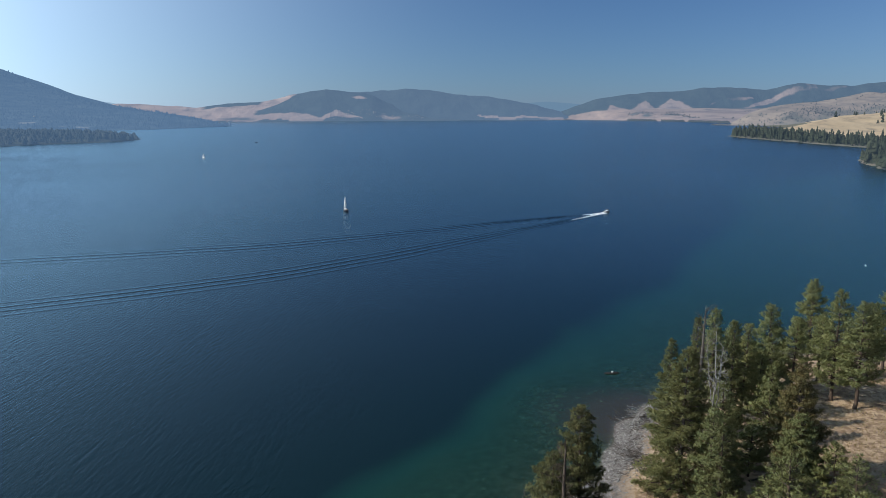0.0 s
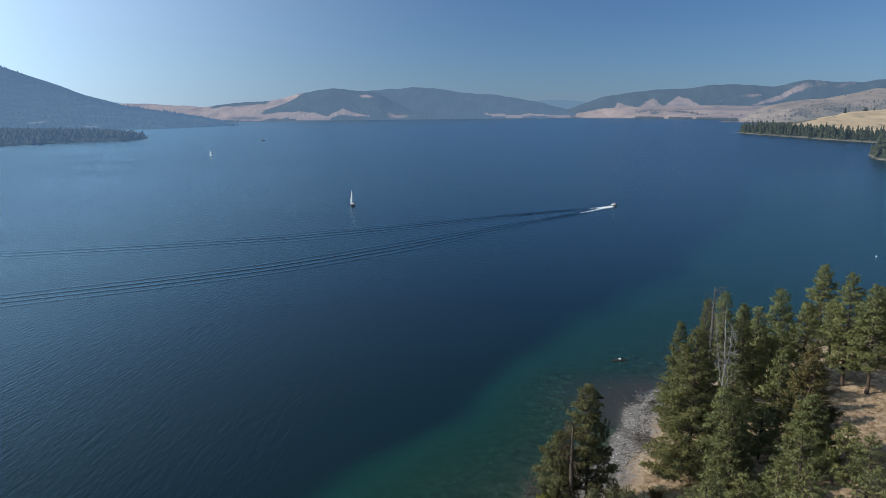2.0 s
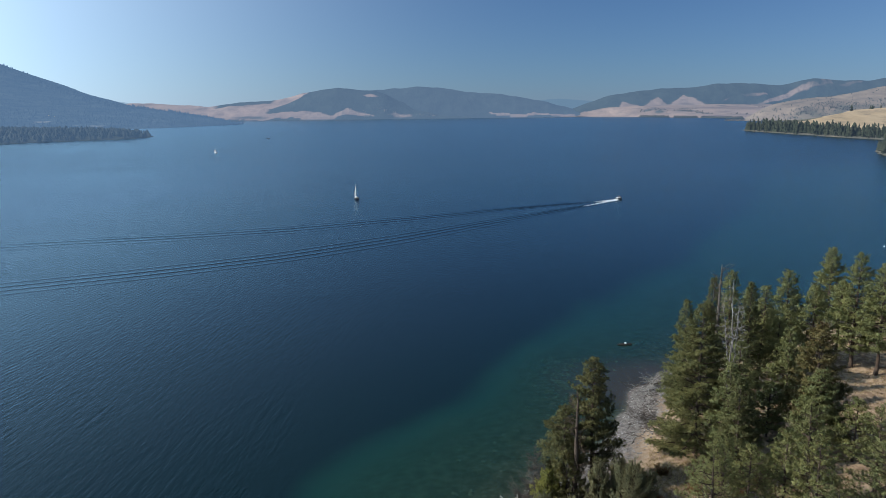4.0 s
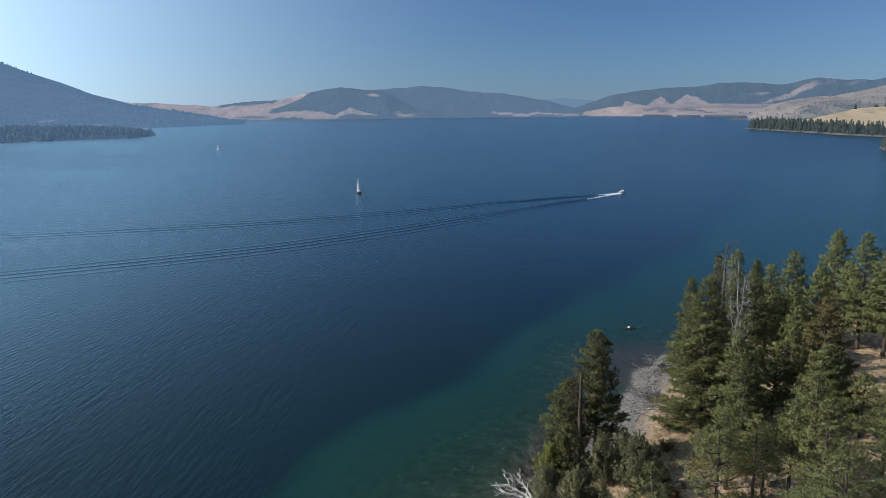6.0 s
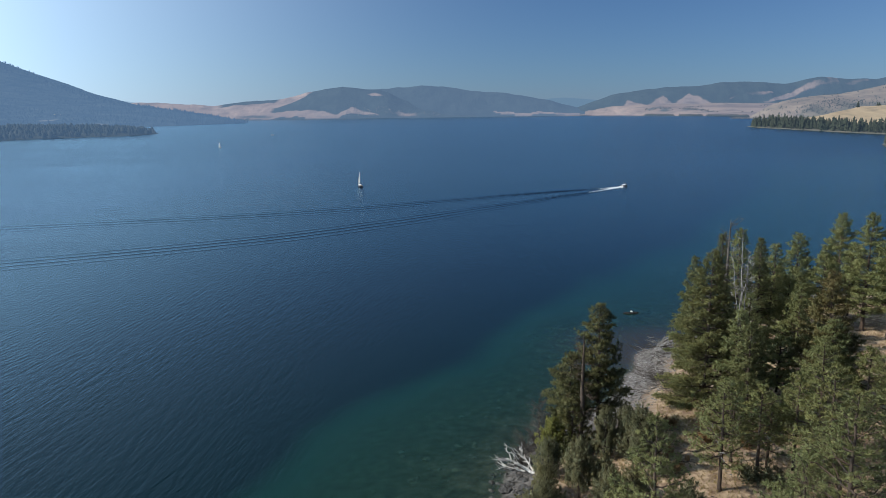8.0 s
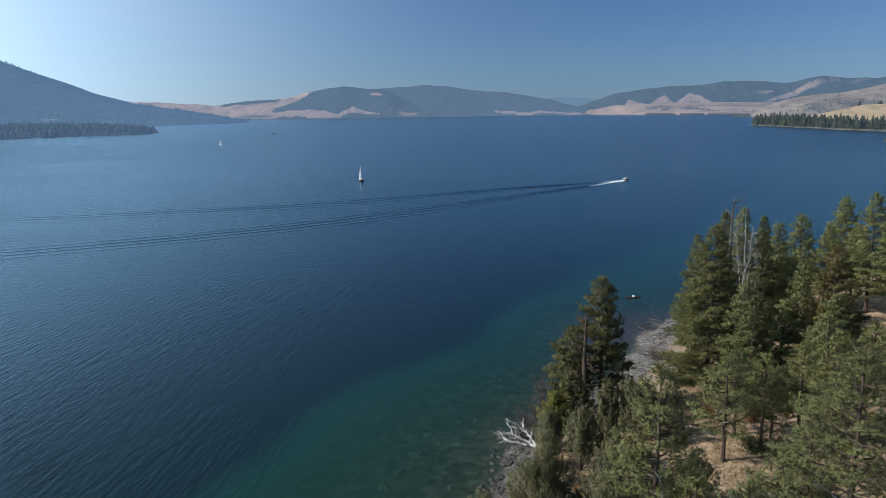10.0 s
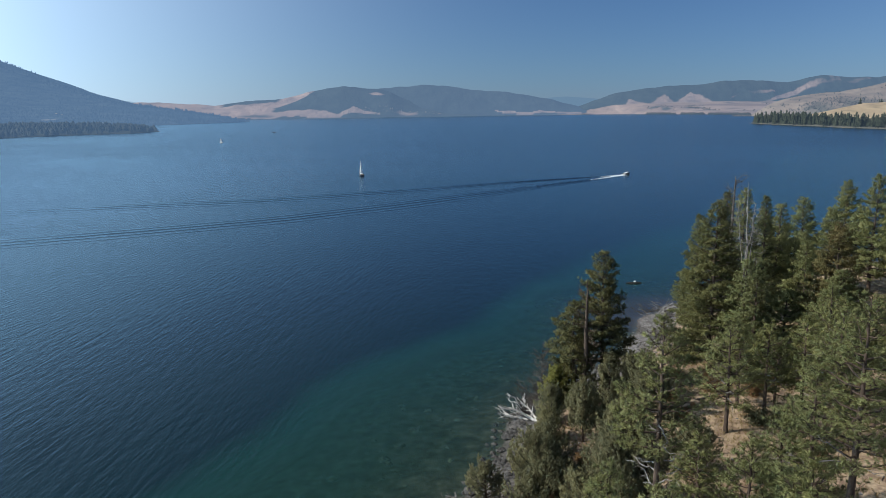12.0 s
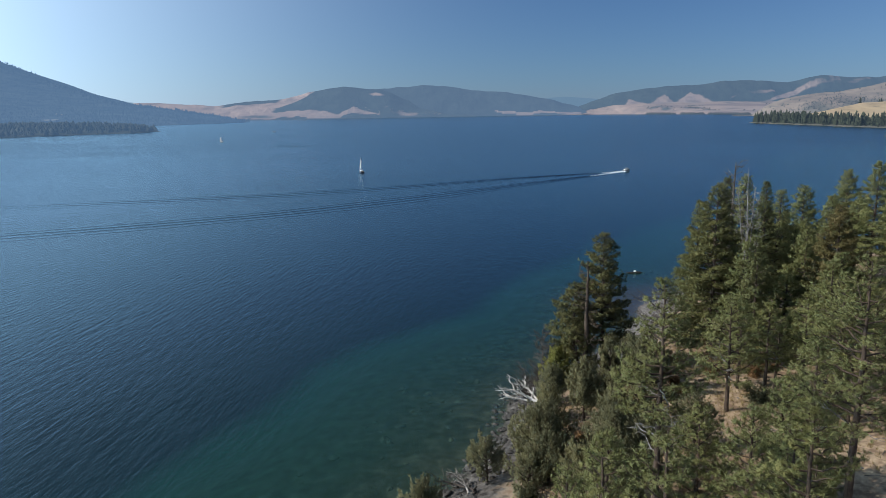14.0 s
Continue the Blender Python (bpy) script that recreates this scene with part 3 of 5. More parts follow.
# capes
EAST_CAPE = np.array([(418, 560), (438, 605), (456, 640), (476, 682), (500, 702), (560, 715), (628, 780), (648, 870), (644, 980), (657, 1148), (672, 1288), (682, 1375), (725, 1430), (900, 1530), (1150, 1900), (1300, 2400), (3000, 2500), (3000, 560)], float)
WEST_CAPE = np.array([(-1500, 1080), (-900, 1080), (-700, 1085), (-618, 1132), (-573, 1215), (-505, 1290), (-488, 1370), (-505, 1440), (-600, 1600), (-1500, 1800)], float)


def cape(name, label, line, xs, ys, hump, wood_depth, mat):
    x, y, quads = sheet(xs, ys)
    d = shore_distance(x, y, line) + 5 * soft_noise(x, y, 40, 61, 3)
    z = np.where(d > 0, 2.5 * (1 - np.exp(-d / 10)) + hump(x, y, d), -3.0)
    ob = new(name, mesh_of(name, np.stack([x, y, z], 1), quads, mat, True, wood=np.where(d < 4.5, 0.66, np.where(d < wood_depth, 0.9, 0.0))))
    return tagged(ob, label, "headland", kind="structure")


def east_hump(x, y, d):
    crest = np.interp(x, [780, 841, 918, 1023, 1224, 1600, 3000], [2, 17, 33, 41, 51, 60, 70])
    knoll = 31 * np.clip((d - 12) / 85, 0, 1) * np.clip((y - 1330) / 130, 0, 1) * np.clip((2300 - y) / 500, 0, 1) * (1 + 0.10 * soft_noise(x, y, 120, 67))
    return np.maximum(knoll, 0) + 0.35 * crest * np.clip((d - 25) / 330, 0, 1) ** 1.1 * (1 + 0.06 * soft_noise(x, y, 90, 63)) * np.clip((2300 - y) / 400, 0.2, 1)


def west_hump(x, y, d):
    return 9 * np.clip(d / 120, 0, 1)


cape("headland_east", "headland of golden dry grass with a wooded shore", EAST_CAPE, np.arange(408, 1900, 9.0), np.arange(555, 2300, 10.0), east_hump, 75, CAPE)
cape("headland_west", "low densely wooded headland", WEST_CAPE, np.arange(-1300, -470, 8.0), np.arange(1060, 1700, 8.0), west_hump, 5000, CAPE_WEST)


def far_trees(name, label, places, heights, slim=0.2, tiers=5, sides=7, seed=3, mat=None, full=False):
    """A far wood: many small conifers of jagged tiers in one mesh; full ones keep their width up to a blunt top."""
    r = np.random.default_rng(seed)
    n = len(places)
    vs, fs = [], []
    a = np.arange(sides) * 2 * np.pi / sides
    count = 0
    for k in range(tiers):
        low, high = 0.06 + 0.9 * k / tiers, 0.06 + 0.9 * (k + (2.0 if full else 1.7)) / tiers
        wide = slim * ((0.85 + 0.45 * k / tiers) * (1 - k / tiers) ** 0.8 + 0.10 if full else 1 - 0.85 * k / tiers) * r.uniform(0.75, 1.2, (n, 1))
        turn = r.uniform(0, 6.3, (n, 1)) + a[None, :]
        rad = wide * r.uniform(0.35 if full else 0.6, 1.45 if full else 1.25, (n, sides))
        ring = np.stack([np.cos(turn) * rad, np.sin(turn) * rad, np.broadcast_to(low, (n, sides)) + r.normal(0, 0.055 if full else 0.025, (n, sides))], 2)
        tip = np.stack([r.normal(0, 0.012, n), r.normal(0, 0.012, n), np.full(n, min(high, 1.0))], 1)[:, None, :]
        v = np.concatenate([ring, tip], 1) * heights[:, None, None] + places[:, None, :]
        base = count + np.arange(n)[:, None] * (sides + 1)
        j = np.arange(sides)
        f = np.stack([base + j[None, :], base + (j[None, :] + 1) % sides, np.broadcast_to(base + sides, (n, sides))], 2)
        vs.append(v.reshape(-1, 3))
        fs.append(f.reshape(-1, 3))
        count += n * (sides + 1)
    ob = new(name, mesh_of(name, np.concatenate(vs), np.concatenate(fs), mat or FAR_WOOD, True))
    return tagged(ob, label, "woods", kind="stuff")


def scatter_line(line, n, lo, hi, box, hump, seed):
    r = np.random.default_rng(seed)
    x, y = r.uniform(box[0], box[1], n * 60), r.uniform(box[2], box[3], n * 60)
    d = shore_distance(x, y, line) + 5 * soft_noise(x, y, 40, 61, 3)
    ok = np.flatnonzero((d > lo) & (d < hi))[:n]
    x, y, d = x[ok], y[ok], d[ok]
    return np.stack([x, y, 2.5 * (1 - np.exp(-d / 10)) + hump(x, y, d) - 0.4], 1)


# headland conifers: painted haze, emitted blue mixed into dark green
FAR_CAPE = make_hill("hazy_headland_conifers", ((0.030, 0.042, 0.035), (0.070, 0.082, 0.062)), ((0.03, 0.04, 0.035), (0.07, 0.075, 0.058)), HAZE_GLOW_WEST, 0.38, 0.08)
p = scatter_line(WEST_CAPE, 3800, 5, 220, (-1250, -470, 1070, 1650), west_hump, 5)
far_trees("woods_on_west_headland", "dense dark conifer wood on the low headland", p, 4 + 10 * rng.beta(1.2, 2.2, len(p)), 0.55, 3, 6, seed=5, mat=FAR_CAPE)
FAR_EAST = make_hill("headland_shore_conifers", ((0.016, 0.026, 0.018), (0.052, 0.066, 0.040)), ((0.02, 0.028, 0.018), (0.060, 0.064, 0.038)), HAZE_GLOW, 0.10, 0.22)
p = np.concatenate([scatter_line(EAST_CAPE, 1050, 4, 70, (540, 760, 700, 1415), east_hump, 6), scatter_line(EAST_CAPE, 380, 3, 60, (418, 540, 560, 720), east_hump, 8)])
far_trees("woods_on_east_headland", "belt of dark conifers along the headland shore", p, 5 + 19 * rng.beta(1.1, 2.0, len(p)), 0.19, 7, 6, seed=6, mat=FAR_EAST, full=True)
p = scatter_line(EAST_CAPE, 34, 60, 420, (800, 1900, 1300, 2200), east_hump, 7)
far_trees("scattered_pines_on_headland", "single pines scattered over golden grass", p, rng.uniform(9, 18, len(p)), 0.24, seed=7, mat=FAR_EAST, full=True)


def trees_on(grid, n, low, high, want, seed, slim, tiers, name, label, vmax=1.05, mat=None, loose=(4, 4), vmin=0.02):
    X, Y, Z, W, V = (g.ravel() for g in grid)
    r = np.random.default_rng(seed)
    ok = np.flatnonzero((W > want) & (V > vmin) & (V < vmax))
    pick = r.choice(ok, min(n, len(ok)), replace=False)
    at = np.stack([X[pick] + loose[0] * r.uniform(-1, 1, len(pick)), Y[pick] + loose[1] * r.uniform(-1, 1, len(pick)), Z[pick] - 1.0], 1)
    far_trees(name, label, at, r.uniform(low, high, len(pick)), slim, tiers, 6, seed, mat)


# mountain conifers: green under a heavy share of emitted haze blue
FAR_HAZED_BLUE = make_hill("mountain_conifers_painted_haze", ((0.024, 0.038, 0.034), (0.058, 0.075, 0.062)), ((0.03, 0.04, 0.036), (0.05, 0.06, 0.05)), HAZE_GLOW_WEST, 0.61, 0.03)
trees_on(mount_grid, 6500, 4.5, 10.0, 0.5, 13, 0.36, 2, "woods_on_mountain", "hazy conifers covering the mountain side", mat=FAR_HAZED_BLUE)
trees_on(mount_grid, 1000, 5.0, 15.0, 0.0, 14, 0.45, 2, "woods_on_mountain_crest", "jagged hazy conifers along the mountain crest", mat=FAR_HAZED_BLUE, loose=(12, 30), vmin=0.94)
# dry hill and far shore trees, also greyed by emitted haze colour
FAR_DOTS = make_hill("hazy_dotted_conifers", ((0.030, 0.038, 0.036), (0.066, 0.070, 0.062)), ((0.035, 0.04, 0.036), (0.06, 0.062, 0.054)), HAZE_GLOW, 0.27, 0.03)
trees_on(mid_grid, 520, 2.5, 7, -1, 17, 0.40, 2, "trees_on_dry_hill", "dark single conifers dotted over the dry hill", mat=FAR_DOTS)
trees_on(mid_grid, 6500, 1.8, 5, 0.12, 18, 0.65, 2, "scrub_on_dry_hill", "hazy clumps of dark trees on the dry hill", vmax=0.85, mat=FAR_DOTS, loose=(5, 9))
r_belt = np.random.default_rng(19)
fx = np.linspace(900, 2000, 221)
bearing = np.concatenate([r_belt.uniform(0.345, 0.40, 420), r_belt.uniform(0.40, 0.53, 1300)])
bx = np.interp(bearing, fx / plain_front(fx), fx)
p = np.stack([bx, plain_front(bx) + 3 + 25 * r_belt.uniform(0, 1, len(bx)) ** 2, np.full(len(bx), 0.0)], 1)
p = p[soft_noise(1000 * bearing, 0 * bx, 9, 88, 3) > -0.22]
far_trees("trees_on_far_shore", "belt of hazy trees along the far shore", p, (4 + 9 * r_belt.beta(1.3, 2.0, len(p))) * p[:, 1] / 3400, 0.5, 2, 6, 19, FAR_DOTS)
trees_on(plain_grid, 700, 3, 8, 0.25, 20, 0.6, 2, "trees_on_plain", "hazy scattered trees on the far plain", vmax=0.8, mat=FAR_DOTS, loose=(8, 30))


def far_houses(grid, n, x0, x1, v0, v1, seed, name, label):
    """Small gabled houses far across the lake, in one mesh."""
    X, Y, Z, W, V = (g.ravel() for g in grid)
    r = np.random.default_rng(seed)
    ok = np.flatnonzero((X > x0) & (X < x1) & (V > v0) & (V < v1))
    box = np.array([(-1, -1, 0), (1, -1, 0), (1, 1, 0), (-1, 1, 0), (-1, -1, 1), (1, -1, 1), (1, 1, 1), (-1, 1, 1), (-1, 0, 1.7), (1, 0, 1.7)], float)
    quads = np.array([(0, 1, 5, 4), (1, 2, 6, 5), (2, 3, 7, 6), (3, 0, 4, 7), (4, 5, 9, 8), (6, 7, 8, 9), (4, 8, 7, 7), (5, 6, 9, 9)])
    pieces = []
    for i in r.choice(ok, min(n, len(ok)), replace=False):
        a, s = r.uniform(0, 3.1), np.array([r.uniform(1.5, 3.6), r.uniform(1.3, 2.4), r.uniform(1.0, 1.7)])
        q = box * s
        q = np.stack([q[:, 0] * np.cos(a) - q[:, 1] * np.sin(a), q[:, 0] * np.sin(a) + q[:, 1] * np.cos(a), q[:, 2]], 1)
        pieces.append((q + np.array([X[i], Y[i] - 3, Z[i] + 1.5]), quads))
    v, f = joined(pieces)
    tri = np.concatenate([f[:, [0, 1, 2]], f[f[:, 2] != f[:, 3]][:, [0, 2, 3]]])
    tagged(new(name, mesh_of(name, v, tri, HOUSE)), label, "houses", kind="stuff")


far_houses(centre_grid, 90, -380, 200, 0.04, 0.30, 3, "lakeside_houses_far", "scattered pale houses above the far shore")
p = scatter_line(EAST_CAPE, 10, 22, 62, (670, 760, 950, 1420), east_hump, 9)
far_houses((p[:, 0], p[:, 1], p[:, 2], 0 * p[:, 0], 0 * p[:, 0] + 0.1), 10, 0, 9000, 0.0, 1.0, 5, "headland_houses", "pale houses among the headland conifers")
far_houses(mount_grid, 18, -2300, -900, 0.10, 0.5, 4, "mountain_houses", "few pale houses among mountain trees")

# ---- trees ----


def crown_shape(kind, u):
    if kind == "fir":
        return np.minimum(1, (u + 0.06) / 0.14) ** 0.5 * (1 - u) ** 0.80 + 0.03
    if kind == "juniper":
        return 1.25 * np.minimum(1, (u + 0.12) / 0.32) ** 0.6 * np.clip(1 - u, 0, 1) ** 0.8
    if kind == "slim":
        return np.minimum(1, (u + 0.15) / 0.3) * (1 - u) ** 0.7 + 0.05
    return np.minimum(1, (u + 0.3) / 0.5) * (1 - u ** 1.5) ** 0.85 + 0.05


def limb_points(start, az, length, rise, curl, n=5):
    t = np.linspace(0, 1, n)[:, None]
    out = np.array([math.cos(az), math.sin(az), 0.0])
    return start + out * t * length + np.array([0, 0, 1.0]) * (rise * t + curl * t * t) * length


def conifer(name, x, y, top, kind, radius, clear, label, seed, density=1.0, lean=0.0, mat=None, group="trees on the shore", category="tree", boughs=3):
    """A living tree: tapered trunk, limbs, and a crown of many needle tufts with gaps."""
    r = np.random.default_rng(seed)
    z0 = ground_at(x, y)
    h = top - z0
    ob = thing(name, (x, y, z0), label, category, group)
    n = 14
    t = np.linspace(0, 1, n)
    wob = np.cumsum(r.normal(0, 0.012 * h / 6, (n, 2)), 0) * (t[:, None] > 0.05)
    spine = np.column_stack([wob[:, 0] + lean * t * t * h, wob[:, 1], -0.3 + t * (h * 0.98 + 0.3)])
    thick = (0.012 * h + 0.06) * (1 - t) ** 0.85 + 0.02
    thick[0] *= 1.35

    def at(f):
        return np.array([np.interp(f, t, spine[:, k]) for k in range(3)])

    limbs, centres, ways = [tube(spine, thick, 8)], [], []
    near = y < 66
    shape = "slim" if kind == "pine" and (label == SLIM or not near) else kind
    count = int(h * (1 - clear) * {"fir": 6.6, "juniper": 6.8, "pine": 5.0 if near else 6.2}[kind]) + 4
    gold = r.uniform(0, 6.3)
    q = np.linspace(0, 1, 5)
    for i in range(count):
        u = (i + r.uniform(0, 1)) / count
        f = clear + (1 - clear) * u
        reach = radius * float(0.5 * crown_shape(shape, u) + 0.5 * crown_shape(kind if near else shape, u)) * (r.uniform(0.80, 1.10) if kind == "fir" else r.uniform(0.72, 1.15))
        if kind == "pine" and near and r.uniform() < 0.15:
            reach *= 0.5
        gold += 2.4 + r.normal(0, 0.35)
        if kind == "fir":
            rise, curl = 0.15 + 0.5 * u - 0.3 * (1 - u), -0.12 + 0.25 * (1 - u)
        elif kind == "juniper":
            rise, curl = 0.35 + 0.8 * u, 0.35
        else:
            rise, curl = -0.12 + 0.55 * u + r.normal(0, 0.12), 0.22
        pts = limb_points(at(f), gold, reach, rise, curl)
        if kind == "pine":
            pts[1:] += r.normal(0, 0.05 * reach, (4, 3))
        limbs.append(tube(pts, np.linspace(0.014 * reach + 0.024 + 0.016 * (1 - u), 0.010, 5), 4))
        out = np.array([math.cos(gold), math.sin(gold), 0.0])
        across = np.array([-math.sin(gold), math.cos(gold), 0])
        if kind == "juniper":
            m = max(4, int(density * reach * 36))
            s = r.uniform(0.15, 1.0, m) ** 0.75
            p = np.stack([np.interp(s, q, pts[:, k]) for k in range(3)], 1)
            p += across[None, :] * (r.uniform(-1, 1, m) * (reach * 0.26 * (1.15 - s) + 0.16))[:, None]
            p[:, 2] += r.normal(0.05, 0.33, m)
            way = np.broadcast_to(out * 0.6 + np.array([0, 0, 1.3]), p.shape)
        else:
            # side twigs to both hands, each with tufts towards its tip
            nb = max(3, int(density * reach * (5.7 if kind == "fir" else 4.6 if near else 5.8)))
            p, way = [], []
            for b in range(nb):
                s = 0.22 + 0.78 * (b + r.uniform()) / nb
                start = np.array([np.interp(s, q, pts[:, k]) for k in range(3)])
                hand = (1 if b % 2 else -1) * r.uniform(0.45, 1.15)
                bl = ((0.32 if kind == "fir" else 0.42) * reach * (1.12 - s) + 0.22) * r.uniform(0.7, 1.25)
                turn = out * math.cos(hand) + across * math.sin(hand) + np.array([0, 0, r.normal(-0.12 if kind == "fir" else 0.30, 0.18)])
                end = start + turn * bl
                if near:
                    limbs.append(tube(np.array([start, start + turn * bl * 0.55, end]), np.array([0.016, 0.011, 0.006]), 3))
                for g in (0.3, 0.62, 1.0) if bl > 0.6 else (0.5, 1.0):
                    p.append(start + turn * bl * g + r.normal(0, 0.07, 3))
                    way.append(turn * 0.7 + np.array([0, 0, 0.05 if kind == "fir" else 0.40]))
            p, way = np.array(p), np.array(way)
        centres.append(p)
        ways.append(way)
    bole = part("trunk", mesh_of("trunk", *joined([(v, np.concatenate([f, f[:, 2:3]], 1) if f.shape[1] == 3 else f) for v, f in limbs]), BARK, True), ob)
    c, w = np.concatenate(centres), np.concatenate(ways)
    tipn = 10
    c = np.concatenate([c, spine[-1] - np.array([0, 0, 1]) * r.uniform(0, 1.0, (tipn, 1)) * np.array([[0, 0, 1]]) + r.normal(0, 0.08, (tipn, 3))])
    w = np.concatenate([w, np.tile([[0, 0, 0.9]], (tipn, 1))])
    if y < 36:      # the nearest trees carry the finest needles
        size = {"fir": (0.24, 0.034, 22, 0.95), "pine": (0.20, 0.027, 29, 1.0), "juniper": (0.20, 0.026, 22, 0.50)}[kind]
    elif near:
        size = {"fir": (0.27, 0.044, 18, 0.95), "pine": (0.26, 0.040, 17, 1.0), "juniper": (0.23, 0.034, 16, 0.50)}[kind]
    else:
        size = {"fir": (0.31, 0.062, 14, 0.85), "pine": (0.31, 0.065, 12, 0.90), "juniper": (0.25, 0.055, 13, 0.55)}[kind]
    needles = mat or {"fir": FIR, "pine": PINE, "juniper": JUNIPER}[kind]
    v, f, nor, tone = puffs(r, c, w, *size, radius)
    part("crown", mesh_of("crown", v, f, needles, True, nor, tone=tone), ob)
    if kind == "pine" and near and h > 9:
        for k in range(boughs):      # bare dead boughs low in the crown
            g = clear * r.uniform(0.6, 1.0) + r.uniform(0.02, 0.4) * (1 - clear)
            az = r.uniform(0, 6.28)
            ln = radius * r.uniform(0.35, 0.85)
            pts = limb_points(at(g), az, ln, r.uniform(-0.2, 0.9), r.uniform(-0.8, 0.1), 7)
            pts[1:] += r.normal(0, 0.05 * ln, (6, 3))
            twigs = [tube(pts, np.linspace(0.050, 0.014, 7), 5)]
            for j in range(2, 7):
                twigs.append(tube(limb_points(pts[j], az + r.normal(0, 0.9), ln * r.uniform(0.2, 0.4), r.uniform(-0.4, 0.5), 0.0, 4), np.linspace(0.018, 0.007, 4), 5))
            part("dead_bough", mesh_of("dead_bough", *joined(twigs), DEAD, True), bole, "bare bleached dead bough")
    return ob


def dead_tree(name, x, y, top, label, seed, mat, limbs_from=0.35, reach=2.2, count=26, twigs=3, lean=0.0, width=1.0, stems=0):
    """A standing dead trunk with bare branching limbs."""
    r = np.random.default_rng(seed)
    z0 = ground_at(x, y)
    h = top - z0
    ob = thing(name, (x, y, z0), label, "dead tree", "dead trees on the shore")
    t = np.linspace(0, 1, 12)
    sway = 0.16 if stems else 0.05
    spine = np.column_stack([np.cumsum(r.normal(0, sway, 12)) * (t > 0) + lean * t * h, np.cumsum(r.normal(0, sway, 12)), -0.3 + t * (h + 0.3)])
    pieces = [tube(spine, width * ((0.009 * h + 0.05) * (1 - t) ** 0.8 + 0.025), 8)]
    trunk_line, forks = spine, []
    for k in range(stems):      # forked leaders that bend up and outwards
        f = r.uniform(0.38, 0.6)
        start = np.array([np.interp(f, t, spine[:, j]) for j in range(3)])
        way = limb_points(start, 2.2 * k + r.uniform(0, 0.8), reach * r.uniform(0.35, 0.6), 0.9, 0.3, 12)
        way[:, 2] += np.linspace(0, 1, 12) ** 1.4 * (h * r.uniform(0.82, 0.98) - way[-1, 2])
        way[1:] += np.cumsum(r.normal(0, 0.08, (11, 3)), 0)
        pieces.append(tube(way, width * (0.10 * (1 - t) ** 0.8 + 0.02), 6))
        forks.append(way)
    for i in range(count):
        f = limbs_from + (0.98 - limbs_from) * (i + r.uniform()) / count
        spine = trunk_line
        if forks and i % (stems + 1):
            spine = forks[i % (stems + 1) - 1]
        az = r.uniform(0, 6.28)
        ln = reach * r.uniform(0.35, 1.1) * (1.2 - 0.8 * f)
        start = np.array([np.interp(f, t, spine[:, k]) for k in range(3)])
        pts = limb_points(start, az, ln, r.uniform(-0.6, 0.7), r.uniform(-0.3, 0.6), 6)
        pts[1:] += np.cumsum(r.normal(0, 0.11 * ln, (5, 3)), 0)
        pieces.append(tube(pts, np.linspace(0.030 if stems else 0.040, 0.013, 6), 4))
        for k in range(twigs):
            j = r.integers(2, 6)
            pieces.append(tube(limb_points(pts[j], az + r.normal(0, 0.9), ln * r.uniform(0.25, 0.5), r.uniform(-0.1, 0.8), 0.2, 4), np.linspace(0.025, 0.01, 4), 3 + 1))
    part("trunk", mesh_of("trunk", *joined(pieces), mat, True), ob)
    return ob


FIRS = "dense olive-green conical fir branched to the ground"
PINES = "open-crowned green pine on a bare brown trunk"
SLIM = "slender green pine in the shore wood"
JUNI = "rounded grey-green juniper near the water"
